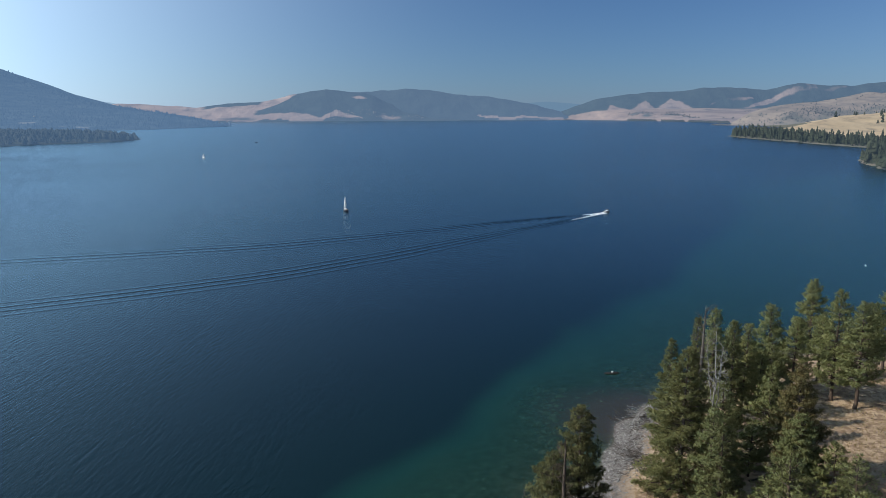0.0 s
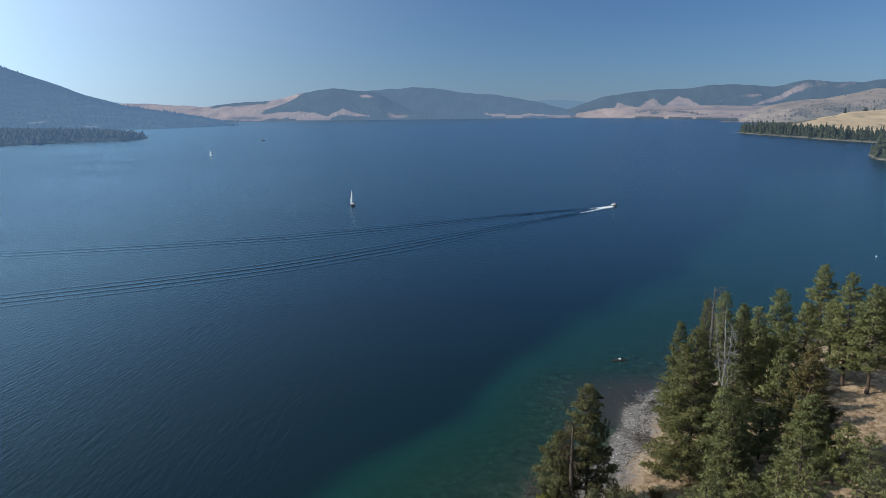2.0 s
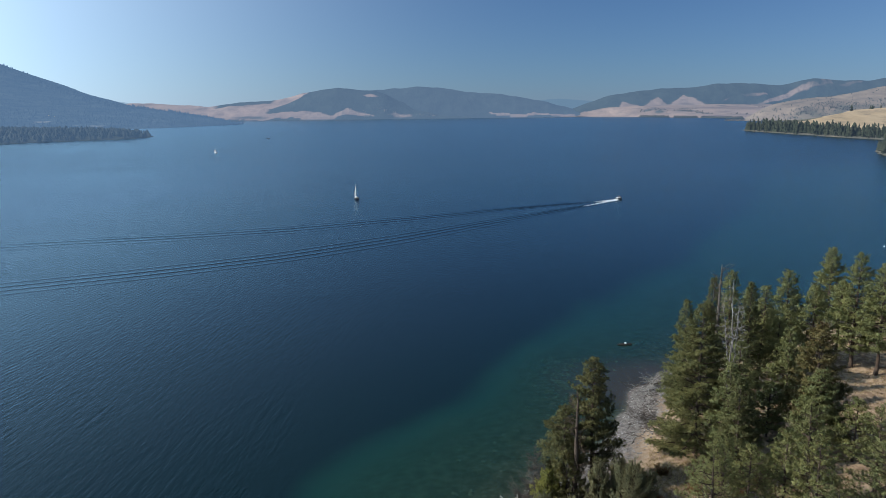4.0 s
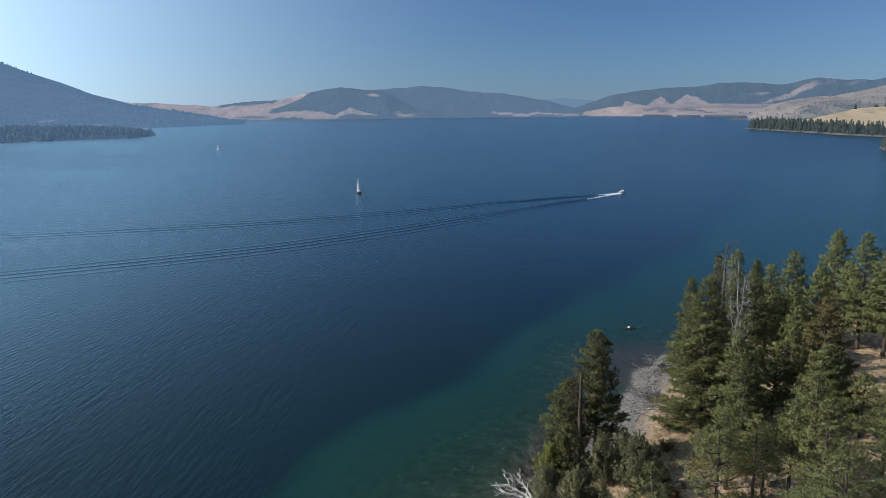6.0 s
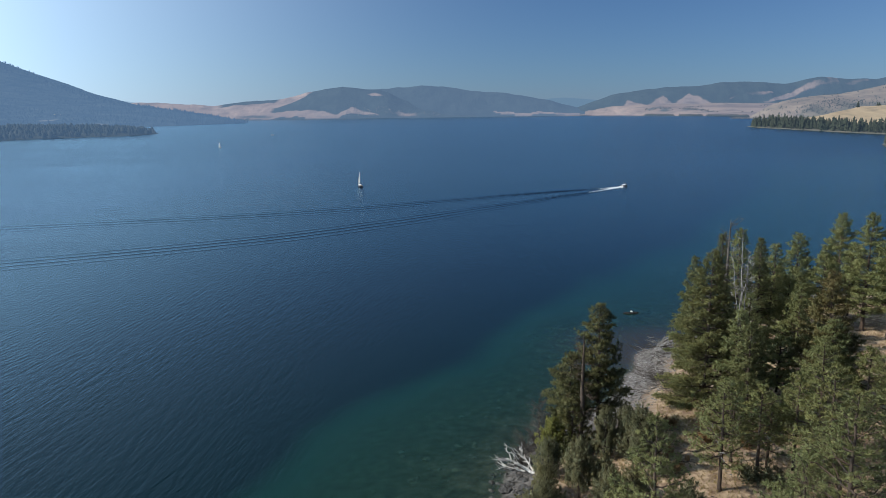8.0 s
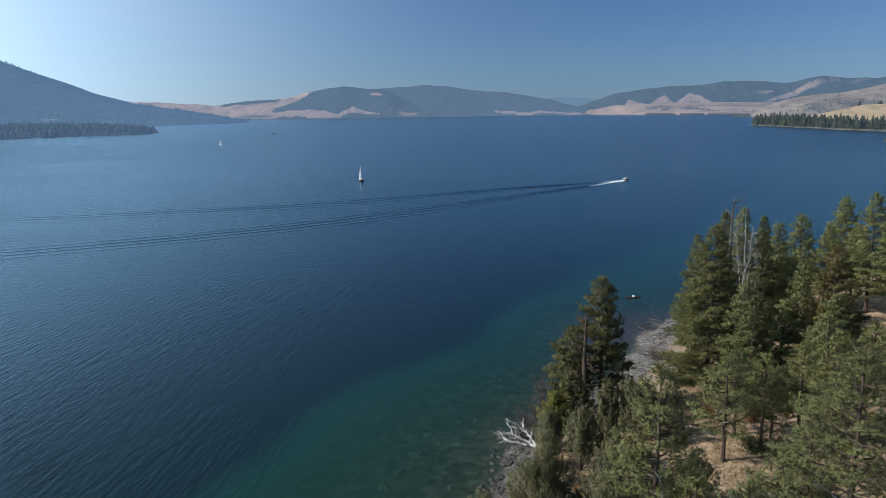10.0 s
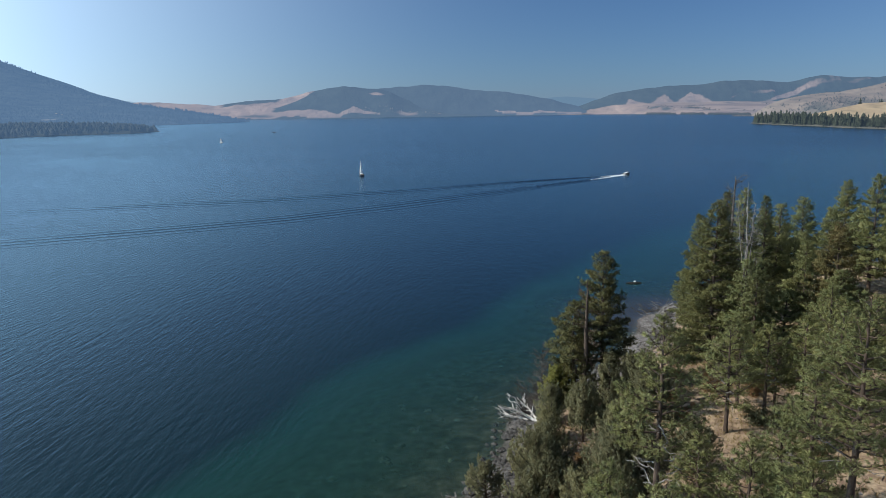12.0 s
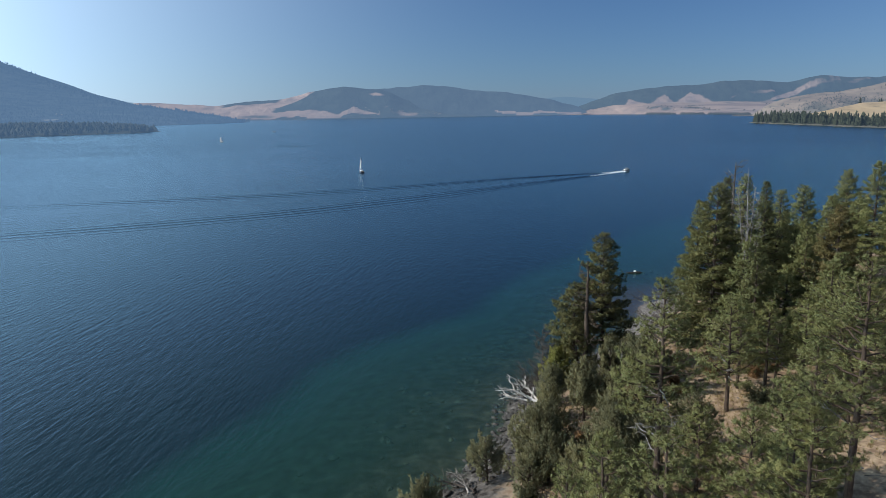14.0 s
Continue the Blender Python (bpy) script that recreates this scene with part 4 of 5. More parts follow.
# x, y, top, kind, crown radius, clear trunk share, label, density
TREES = [
    (36.4, 76.0, 21.8, "fir", 5.8, 0.02, FIRS, 1.15), (40.4, 90.0, 17.8, "fir", 3.5, 0.06, FIRS, 1.0), (49.1, 95.0, 20.6, "pine", 3.0, 0.25, SLIM, 1.1), (49.6, 90.0, 20.3, "fir", 3.0, 0.12, FIRS, 0.9),
    (53.6, 94.0, 18.5, "pine", 2.8, 0.25, SLIM, 1.0), (64.8, 107.0, 17.6, "pine", 3.9, 0.15, PINES, 1.1), (79.1, 118.0, 19.0, "pine", 3.9, 0.24, PINES, 1.1), (72.2, 100.0, 21.8, "pine", 4.1, 0.15, PINES, 1.1),
    (73.5, 96.0, 20.8, "pine", 4.2, 0.24, PINES, 1.1), (49.8, 73.0, 13.6, "pine", 3.5, 0.08, SLIM, 1.45), (37.9, 69.0, 14.9, "fir", 3.3, 0.06, FIRS, 0.95),
    (41.4, 61.0, 15.3, "pine", 3.6, 0.22, PINES, 1.05), (38.0, 59.0, 13.0, "pine", 3.0, 0.25, SLIM, 1.0), (36.5, 52.0, 16.4, "pine", 3.6, 0.28, PINES, 1.0), (26.4, 34.6, 22.0, "pine", 3.9, 0.46, PINES, 1.2),
    (33.7, 58.0, 12.5, "pine", 2.7, 0.42, PINES, 1.0), (35.5, 59.5, 10.5, "pine", 2.6, 0.30, SLIM, 1.0), (29.3, 56.1, 13.7, "pine", 3.4, 0.25, PINES, 1.0),
    (27.8, 41.0, 15.2, "pine", 3.2, 0.10, PINES, 1.3), (9.8, 28.2, 15.2, "pine", 3.1, 0.08, PINES, 1.3), (10.4, 21.8, 18.7, "pine", 3.2, 0.20, PINES, 1.6), (15.9, 22.4, 19.4, "pine", 3.4, 0.20, PINES, 1.6), 
    (22.7, 39.0, 11.0, "pine", 2.8, 0.08, SLIM, 1.3), (9.4, 34.0, 10.3, "pine", 2.6, 0.08, SLIM, 1.3), 
    (38.1, 71.5, 15.5, "pine", 2.6, 0.25, SLIM, 0.9), (37.6, 51.5, 12.8, "pine", 2.8, 0.2, SLIM, 0.9), (52.5, 70.0, 11.2, "pine", 2.8, 0.15, SLIM, 1.0),
    (32.9, 61.5, 11.5, "pine", 2.8, 0.25, SLIM, 1.0), (53.4, 86.0, 14.5, "pine", 3.0, 0.25, SLIM, 0.9), (75.6, 109.0, 15.0, "pine", 3.0, 0.3, SLIM, 0.9), (55.8, 98.0, 14.4, "pine", 3.0, 0.3, SLIM, 0.9),
    (46.5, 78.0, 10.0, "pine", 3.4, 0.15, SLIM, 1.3), (45.0, 83.0, 14.0, "pine", 2.8, 0.3, SLIM, 0.9), (90.0, 112.0, 18.0, "pine", 3.8, 0.3, PINES, 0.9), (84.0, 108.0, 17.0, "pine", 3.6, 0.3, PINES, 0.9),
    (43.0, 52.0, 16.0, "pine", 3.6, 0.25, PINES, 1.0), (48.0, 60.0, 15.0, "pine", 3.4, 0.25, PINES, 1.0), (21.0, 43.0, 9.5, "pine", 2.8, 0.08, SLIM, 1.3), (27.0, 43.0, 11.5, "pine", 3.0, 0.08, SLIM, 1.3), (13.2, 38.8, 10.0, "pine", 2.7, 0.08, SLIM, 1.3),
    (55.6, 101.7, 16.5, "pine", 3.2, 0.25, SLIM, 1.0), (67.5, 103.5, 16.0, "pine", 3.4, 0.2, PINES, 1.2), (58.0, 97.0, 12.5, "pine", 3.2, 0.10, SLIM, 1.2), (62.0, 101.0, 12.5, "pine", 3.2, 0.10, SLIM, 1.2), (44.2, 90.4, 21.0, "fir", 2.5, 0.1, FIRS, 1.0), (43.5, 68.0, 8.0, "pine", 2.8, 0.15, SLIM, 1.0),
    (41.5, 75.0, 11.5, "fir", 2.6, 0.08, FIRS, 1.0), (22.5, 34.0, 12.0, "pine", 3.2, 0.08, PINES, 1.3),
    (11.2, 47.4, 5.2, "juniper", 2.2, 0.04, JUNI, 1.0), (9.6, 47.0, 4.2, "juniper", 1.7, 0.04, JUNI, 1.0), (13.6, 58.4, 4.6, "juniper", 1.6, 0.04, JUNI, 1.0), (12.9, 55.4, 4.4, "juniper", 1.7, 0.04, JUNI, 1.0), (14.6, 62.4, 5.0, "juniper", 1.8, 0.04, JUNI, 1.0),
    (16.5, 57.5, 7.4, "juniper", 1.8, 0.22, JUNI, 1.5), (21.1, 65.0, 7.0, "juniper", 1.5, 0.06, JUNI, 1.4), (10.7, 50.0, 6.1, "juniper", 2.4, 0.05, JUNI, 1.1), (11.9, 51.8, 4.9, "juniper", 2.3, 0.05, JUNI, 1.0),
    (6.6, 49.3, 4.1, "juniper", 1.7, 0.22, JUNI, 1.0), (1.3, 45.0, 3.0, "juniper", 1.8, 0.08, JUNI, 1.0), (18.6, 56.6, 6.6, "juniper", 1.6, 0.05, JUNI, 1.0), (15.8, 46.0, 8.0, "juniper", 2.2, 0.05, JUNI, 1.0),
    (24.0, 66.5, 6.0, "juniper", 2.3, 0.05, JUNI, 1.0), (23.7, 62.0, 8.4, "juniper", 2.7, 0.05, JUNI, 1.0), (13.0, 43.5, 6.0, "juniper", 2.4, 0.05, JUNI, 1.0), (16.9, 50.8, 6.0, "juniper", 2.0, 0.05, JUNI, 0.9), (18.3, 53.5, 7.0, "juniper", 1.6, 0.05, JUNI, 0.9), (15.4, 42.5, 7.2, "juniper", 2.2, 0.05, JUNI, 0.9), (20.6, 54.6, 6.4, "juniper", 1.6, 0.05, JUNI, 0.9), (23.6, 49.8, 7.0, "juniper", 2.2, 0.05, JUNI, 0.9), (18.4, 46.2, 7.6, "juniper", 2.3, 0.05, JUNI, 0.9), (26.5, 65.5, 5.2, "juniper", 1.7, 0.05, JUNI, 0.9),
]
for k, (x, y, top, kind, radius, clear, label, density) in enumerate(TREES):
    conifer({"fir": "fir_tree", "pine": "pine_tree", "juniper": "juniper_tree"}[kind], x, y, top, kind, radius, clear, label, 100 + k, density)
conifer("leafy_bush", 16.0, 66.9, 5.2, "juniper", 1.8, 0.05, "bright yellow-green bush beside the shore pine", 301, 1.0, mat=YELLOW, group="bushes", category="bush")

conifer("pine_tree", 14.6, 34.6, 21.2, "pine", 2.7, 0.56, "open dark green pine with bleached dead lower boughs", 305, 1.5, boughs=10)
OLIVE = "dark olive shore pine with layered open boughs"
conifer("pine_tree", 21.8, 70.0, 17.2, "pine", 3.7, 0.22, OLIVE, 303, 1.3, mat=OLIVE_DARK)
conifer("pine_tree", 18.4, 69.6, 11.8, "pine", 3.4, 0.30, OLIVE, 304, 1.2, mat=OLIVE_DARK)
conifer("pine_tree", 18.0, 66.8, 7.6, "pine", 2.8, 0.04, "low bushy dark olive pine beside the fallen trees", 306, 1.3, mat=OLIVE_DARK)
conifer("pine_tree", 51.2, 75.8, 18.6, "pine", 4.0, 0.14, "pine with browning olive needles in the shore wood", 302, 1.4, mat=BROWNING)
dead_tree("dead_snag", 44.6, 89.5, 22.8, "tall brown dead snag with short bare limbs", 401, BROWN_DEAD, 0.40, 2.6, 60, 5, width=1.7)
dead_tree("dead_snag", 42.0, 79.0, 23.0, "bleached grey dead tree with tangled bare limbs", 402, GREY_DEAD, 0.34, 2.2, 52, 4, 0.04, 0.60, 3)
dead_tree("dead_snag", 18.8, 66.4, 14.8, "broken-topped brown dead pine trunk", 403, BARK, 0.35, 2.2, 44, 5, width=1.75)
dead_tree("dead_sapling", 14.6, 68.5, 7.0, "leafless dark sapling with fine twigs", 404, DARK_TWIG, 0.10, 2.2, 60, 7, width=0.5)

# ---- low growth ----


def bush(name, x, y, size, label, seed, mat, twiggy=False):
    """A low shrub: several stems and loose leaf tufts."""
    r = np.random.default_rng(seed)
    z0 = ground_at(x, y)
    ob = thing(name, (x, y, z0), label, "bush", "bushes")
    stems, tips = [], []
    for i in range(34 if twiggy else 18):
        az, ln = r.uniform(0, 6.28), size * r.uniform(0.6, 1.2)
        pts = limb_points(np.array([0, 0, -0.1]), az, ln * r.uniform(0.3, 0.75), r.uniform(0.9, 2.2), -0.25, 6)
        pts[1:] += r.normal(0, 0.04 * size, (5, 3))
        stems.append(tube(pts, np.linspace(0.03, 0.010, 6), 4))
        tips.append(pts[2:])
        if twiggy:
            for j in (2, 3, 4):
                stems.append(tube(limb_points(pts[j], az + r.normal(0, 1.0), ln * 0.35, r.uniform(0.2, 1.2), 0.0, 4), np.linspace(0.016, 0.008, 4), 4))
    part("stem", mesh_of("stem", *joined(stems), DARK_TWIG, True), ob)
    if not twiggy:
        c = np.concatenate(tips)
        c = np.repeat(c, 7, 0) + r.normal(0, 0.16 * size, (len(c) * 7, 3))
        c[:, 2] = np.maximum(c[:, 2], 0.05)
        v, f, nor, tone = puffs(r, c, np.tile([[0, 0, 0.6]], (len(c), 1)), 0.24, 0.075, 6, 0.8, size)
        part("foliage", mesh_of("foliage", v, f, mat, True, nor, tone=tone), ob)
    return ob


RUSSET = "low russet dry shrub under the pines"
for k, (x, y, size) in enumerate([(37.5, 66.0, 1.3), (39.5, 67.0, 1.1), (36.0, 64.5, 0.9), (47.0, 80.5, 1.5), (49.5, 82.0, 1.3), (56.5, 83.0, 1.4), (44.5, 86.5, 1.6), (60.5, 95.0, 1.2), (32.5, 66.5, 1.1),
                                  (30.5, 71.5, 1.0), (27.5, 64.0, 0.9), (57.5, 88.5, 1.1), (33.5, 49.5, 1.3), (24.8, 54.0, 1.2), (15.6, 53.2, 0.9), (27.0, 60.5, 0.8)]):
    bush("dry_shrub", x, y, size, RUSSET, 500 + k, SHRUB)
GREEN = "grey-green low shrub on dry ground"
for k, (x, y, size) in enumerate([(33.0, 57.5, 1.9), (34.6, 56.3, 1.6), (16.5, 49.0, 1.6), (12.8, 47.0, 1.4), (14.5, 52.0, 1.2), (25.4, 60.0, 1.2), (22.0, 57.0, 1.6), (28.5, 48.5, 1.9), (19.0, 61.5, 1.3), (9.0, 45.5, 1.2), (18.5, 63.5, 1.4), (66.0, 101.0, 1.5), (35.0, 79.5, 1.5)]):
    bush("green_shrub", x, y, size, GREEN, 540 + k, JUNIPER)
for k, (x, y, size) in enumerate([(13.8, 70.0, 2.6), (15.2, 71.5, 2.4), (12.6, 66.5, 2.0), (16.6, 72.6, 2.0), (12.4, 56.5, 1.4)]):
    bush("bare_shrub", x, y, size, "leafless dark grey thicket at the water's edge", 560 + k, DARK_TWIG, True)


def tufts(name, label, mat, boxes, seed, length, width, count, low=0.9):
    r = np.random.default_rng(seed)
    cs = []
    for x0, x1, y0, y1, n in boxes:
        x, y = r.uniform(x0, x1, n), r.uniform(y0, y1, n)
        z = ground_height(x, y)
        keep = (z > low) & (soft_noise(x, y, 4, 77) > -0.25 + 0.4 * r.uniform(-1, 1, n))
        cs.append(np.stack([x, y, z], 1)[keep])
    c = np.concatenate(cs)
    tagged(new(name, mesh_of(name, *blades(r, c, np.tile([[0, 0, 1.0]], (len(c), 1)), length, width, count, 0.5), mat)), label, "grass", kind="stuff")


tufts("dry_grass", "sparse tufts of bleached dry grass", GRASS, [(52, 98, 70, 112, 9000), (22, 50, 44, 74, 7000), (8, 24, 40, 66, 2500), (28, 40, 66, 82, 1500)], 71, 0.30, 0.05, 5, 1.3)

# ---- stones ----
ICO = bmesh.new()
bmesh.ops.create_icosphere(ICO, subdivisions=1, radius=1.0)
ICO_V = np.array([v.co[:] for v in ICO.verts])
ICO_F = np.array([[v.index for v in f.verts] for f in ICO.faces])
ICO.free()


def stone_shape(r, size, flat=0.6):
    v = ICO_V * (1 + r.normal(0, 0.13, (len(ICO_V), 1))) * np.array([1.0, r.uniform(0.6, 0.95), flat * r.uniform(0.7, 1.2)]) * size
    a = r.uniform(0, 6.28)
    return np.stack([v[:, 0] * math.cos(a) - v[:, 1] * math.sin(a), v[:, 0] * math.sin(a) + v[:, 1] * math.cos(a), v[:, 2]], 1)


def stones(name, label, mat, n, box, lo, hi, small, large, seed, flat=0.6):
    r = np.random.default_rng(seed)
    x, y = r.uniform(box[0], box[1], n * 12), r.uniform(box[2], box[3], n * 12)
    d = shore_distance(x, y)
    ok = np.flatnonzero((d > lo) & (d < hi))[:n]
    z = ground_height(x[ok], y[ok])
    pieces = []
    for i, zz in zip(ok, z):
        shape = stone_shape(r, small + (large - small) * r.uniform() ** 3, flat)
        if hi < 0:      # these lie wholly under water
            zz = min(zz, -0.12 - shape[:, 2].max())
        pieces.append((shape + np.array([x[i], y[i], zz]), ICO_F))
    tagged(new(name, mesh_of(name, *joined(pieces), mat, False)), label, "stones", kind="stuff")


stones("beach_pebbles", "grey and pale cobbles along the water's edge", STONE, 1500, (12, 48, 66, 108), -1.0, 5.5, 0.05, 0.24, 81)
stones("shore_cobbles", "dark wet cobbles heaped along the waterline", DARK_STONE, 650, (0, 27, 43, 81), -1.6, 2.6, 0.10, 0.48, 88)
stones("lakebed_cobbles", "greenish cobbles on the shallow lake bed", BED_STONE, 330, (-25, 60, 40, 130), -17.0, -4.0, 0.12, 0.6, 82, 0.45)
stones("forest_litter_stones", "scattered small stones in dry grass", STONE, 350, (15, 90, 42, 110), 6.0, 60.0, 0.05, 0.22, 83)


stones("lakebed_boulders", "pale greenish rocks heaped on the lake bed", BED_STONE, 230, (21, 29, 92, 125), -26.0, -1.0, 0.22, 0.85, 84, 0.5)
stones("bleached_pebbles", "small bleached stones scattered on the gravel", make_rock("bleached_stone", (0.20, 0.19, 0.185), (0.42, 0.41, 0.40)), 260, (28, 46, 82, 108), -0.3, 5.0, 0.05, 0.16, 85)


def litter(name, label, mat, n, box, lo, hi, length, seed):
    """Sticks and bark strewn on the ground, in one mesh."""
    r = np.random.default_rng(seed)
    x, y = r.uniform(box[0], box[1], n * 12), r.uniform(box[2], box[3], n * 12)
    d = shore_distance(x, y) + 0.8 * soft_noise(x, y, 3, 15)
    ok = np.flatnonzero((d > lo) & (d < hi))[:n]
    pieces = []
    for i in ok:
        a, ln = r.uniform(0, 6.28), length * r.uniform(0.3, 1.3)
        way = np.array([math.cos(a), math.sin(a), 0.0]) * ln
        pts = np.array([x[i], y[i], 0.0]) + np.linspace(-0.5, 0.5, 4)[:, None] * way + r.normal(0, 0.05 * ln, (4, 3)) * np.array([1, 1, 0])
        pts[:, 2] = ground_height(pts[:, 0], pts[:, 1]) + 0.04
        pieces.append(tube(pts, np.linspace(0.05, 0.018, 4) * r.uniform(0.5, 1.3), 5))
    tagged(new(name, mesh_of(name, *joined(pieces), mat, True)), label, "driftwood", kind="stuff")


litter("beach_litter", "dark sticks washed up along the gravel", DARK_TWIG, 170, (28, 47, 82, 108), 1.5, 4.0, 1.1, 86)
litter("forest_litter", "fallen twigs on the dry forest floor", BROWN_DEAD, 420, (10, 90, 42, 105), 6.0, 50.0, 1.0, 87)


def boulder(x, y, size, label, seed, mat, name="boulder", lift=0.15):
    r = np.random.default_rng(seed)
    bm = bmesh.new()
    bmesh.ops.create_icosphere(bm, subdivisions=3, radius=size)
    for v in bm.verts:
        n = noise.fractal(v.co * (1.3 / size) + Vector((seed, 0, 0)), 0.9, 2.0, 4)
        v.co *= 0.72 * (1 + 0.5 * n)
        v.co.z *= 0.55
    ob = new(name, from_bm(name, bm, mat))
    if mat is BED_STONE:
        lift = min(lift, (-0.25 - ground_at(x, y)) / size - 0.75)
    ob.matrix_world = pose(x, y, ground_at(x, y) + lift * size, 0, 0, r.uniform(0, 360))
    return tagged(ob, label, "rock", "boulders at the water")


for k, (x, y, size) in enumerate([(9.2, 59.5, 0.6), (10.2, 62.0, 0.8), (8.6, 57.2, 0.7), (7.2, 54.0, 0.6), (5.6, 52.2, 0.8), (4.2, 50.0, 0.6), (3.2, 48.8, 0.7), (12.4, 60.8, 0.7), (2.4, 46.8, 0.6), (6.6, 53.0, 0.5), (13.5, 69.8, 0.7), (15.8, 73.6, 0.8), (21.0, 77.3, 0.7), (24.5, 79.6, 0.8), (28.0, 82.8, 0.5)]):
    boulder(x, y, size, "dark wet boulder at the waterline", 600 + k, DARK_STONE)
for k, (x, y, size) in enumerate([(30.0, 113.5, 1.0), (28.5, 109.0, 0.9), (31.5, 116.5, 1.1), (26.0, 100.0, 0.8), (24.5, 96.0, 0.8), (1.0, 66.0, 0.9), (-0.5, 62.5, 0.8), (45.5, 125.0, 1.2), (47.0, 126.5, 0.9), (2.5, 70.5, 0.6), (-2.0, 60.0, 0.7), (27.0, 105.0, 0.8), (33.0, 112.0, 0.7)]):
    boulder(x, y, size, "pale submerged boulder in the shallows", 640 + k, BED_STONE, lift=0.2)

# a low dark rock awash off the beach, with a white cap
rock = thing("rock_awash", (42.3, 121.5, 0.0), "low dark rock awash with a white-limed cap", "rock")
bm = bmesh.new()
bmesh.ops.create_icosphere(bm, subdivisions=3, radius=1.0)
for v in bm.verts:
    v.co *= 1 + 0.2 * noise.fractal(v.co * 1.7, 0.9, 2.0, 4)
    v.co = Vector((v.co.x * 1.5, v.co.y * 0.5, v.co.z * 0.26 + 0.02))
part("stone", from_bm("stone", bm, make_rock("black_wet_stone", (0.010, 0.010, 0.010), (0.034, 0.032, 0.030))), rock)
bm = bmesh.new()
bmesh.ops.create_icosphere(bm, subdivisions=2, radius=0.34)
for v in bm.verts:
    v.co *= 1 + 0.25 * noise.fractal(v.co * 4, 0.9, 2.0, 3)
    v.co = Vector((v.co.x * 0.75 + 0.05, v.co.y * 0.6, v.co.z * 0.6 + 0.30))
part("white_cap", from_bm("white_cap", bm, GUANO), rock, "white bird-limed stone cap")

# ---- driftwood and fallen trees ----


def fallen_tree(name, label, x, y, z, heading, length, tilt, seed, mat, limbs=18, thick=0.2, spread=1.6, roots=True, category="driftwood", limb=0.22):
    """A trunk that lies on the ground with bare limbs and a root plate at its foot."""
    r = np.random.default_rng(seed)
    ob = thing(name, (x, y, z), label, category, "driftwood on the shore", heading)
    t = np.linspace(0, 1, 9)
    spine = np.column_stack([t * length, np.cumsum(r.normal(0, 0.03 * length, 9)) * 0.5, thick + t * length * math.tan(radians(tilt)) + 0.02 * length * np.sin(t * 3)])
    pieces = [tube(spine, thick * (1 - 0.75 * t), 8)]
    for i in range(limbs):
        f = r.uniform(0.25, 1.0)
        start = np.array([np.interp(f, t, spine[:, k]) for k in range(3)])
        az = r.choice([-1, 1]) * r.uniform(0.3, 1.2)
        ln = spread * r.uniform(0.4, 1.2)
        pts = limb_points(start, az, ln, r.uniform(-0.15, 0.7), r.uniform(-0.2, 0.4), 6)
        pts[1:] += r.normal(0, 0.05 * ln, (5, 3))
        pts[:, 2] = np.maximum(pts[:, 2], 0.03)
        pieces.append(tube(pts, np.linspace(thick * limb, 0.018, 6), 5))
        for k in range(2):
            pieces.append(tube(limb_points(pts[3 + k], az + r.normal(0, 0.8), ln * 0.4, r.uniform(0, 0.7), 0, 4), np.linspace(thick * 0.10, 0.010, 4), 4))
    part("trunk", mesh_of("trunk", *joined(pieces), mat, True), ob)
    if roots:
        pieces = []
        for i in range(9):
            a = i * 0.7 + r.uniform(0, 0.4)
            out = np.array([-r.uniform(0.1, 0.5), math.cos(a), math.sin(a)]) * r.uniform(0.5, 1.0) * thick * 4
            pts = spine[0] + np.linspace(0, 1, 5)[:, None] * out + r.normal(0, 0.05, (5, 3))
            pts[:, 2] = np.maximum(pts[:, 2], 0.0)
            pieces.append(tube(pts, np.linspace(thick * 0.6, 0.03, 5), 5))
        part("root", mesh_of("root", *joined(pieces), mat, True), ob)
    return ob


BLEACH = "bleached fallen tree with bare white limbs over the water"
fallen_tree("fallen_tree", BLEACH, 13.7, 63.6, 0.5, 134, 3.9, 8, 701, WHITE_DEAD, 11, 0.20, 1.7, limb=0.48)
fallen_tree("fallen_tree", BLEACH, 13.5, 64.2, 0.6, 112, 3.0, 14, 702, WHITE_DEAD, 8, 0.15, 1.5, False, limb=0.5)
fallen_tree("fallen_tree", BLEACH, 13.6, 64.3, 0.3, 156, 3.4, 6, 703, WHITE_DEAD, 8, 0.14, 1.5, False, limb=0.5)
fallen_tree("fallen_tree", "grey driftwood tangle on dark stones", 5.4, 48.0, 0.6, 150, 2.6, 3, 704, DARK_TWIG, 20, 0.12, 1.1)
fallen_tree("fallen_tree", "grey driftwood tangle on dark stones", 5.0, 47.4, 0.7, 100, 2.4, 6, 705, DEAD, 14, 0.10, 1.0, False)
fallen_tree("fallen_tree", "weathered fallen log with broken limbs on the gravel beach", 42.6, 103.6, 0.9, 229, 8.5, 1, 706, DEAD, 30, 0.14, 2.2)
fallen_tree("fallen_tree", "weathered fallen log with broken limbs on the gravel beach", 40.8, 100.4, 0.9, 205, 6.0, 3, 708, BROWN_DEAD, 22, 0.11, 1.8)
fallen_tree("fallen_tree", "thin weathered branch reaching over the water", 43.5, 103.0, 1.1, 75, 4.5, 10, 707, DARK_TWIG, 10, 0.08, 1.2, False)
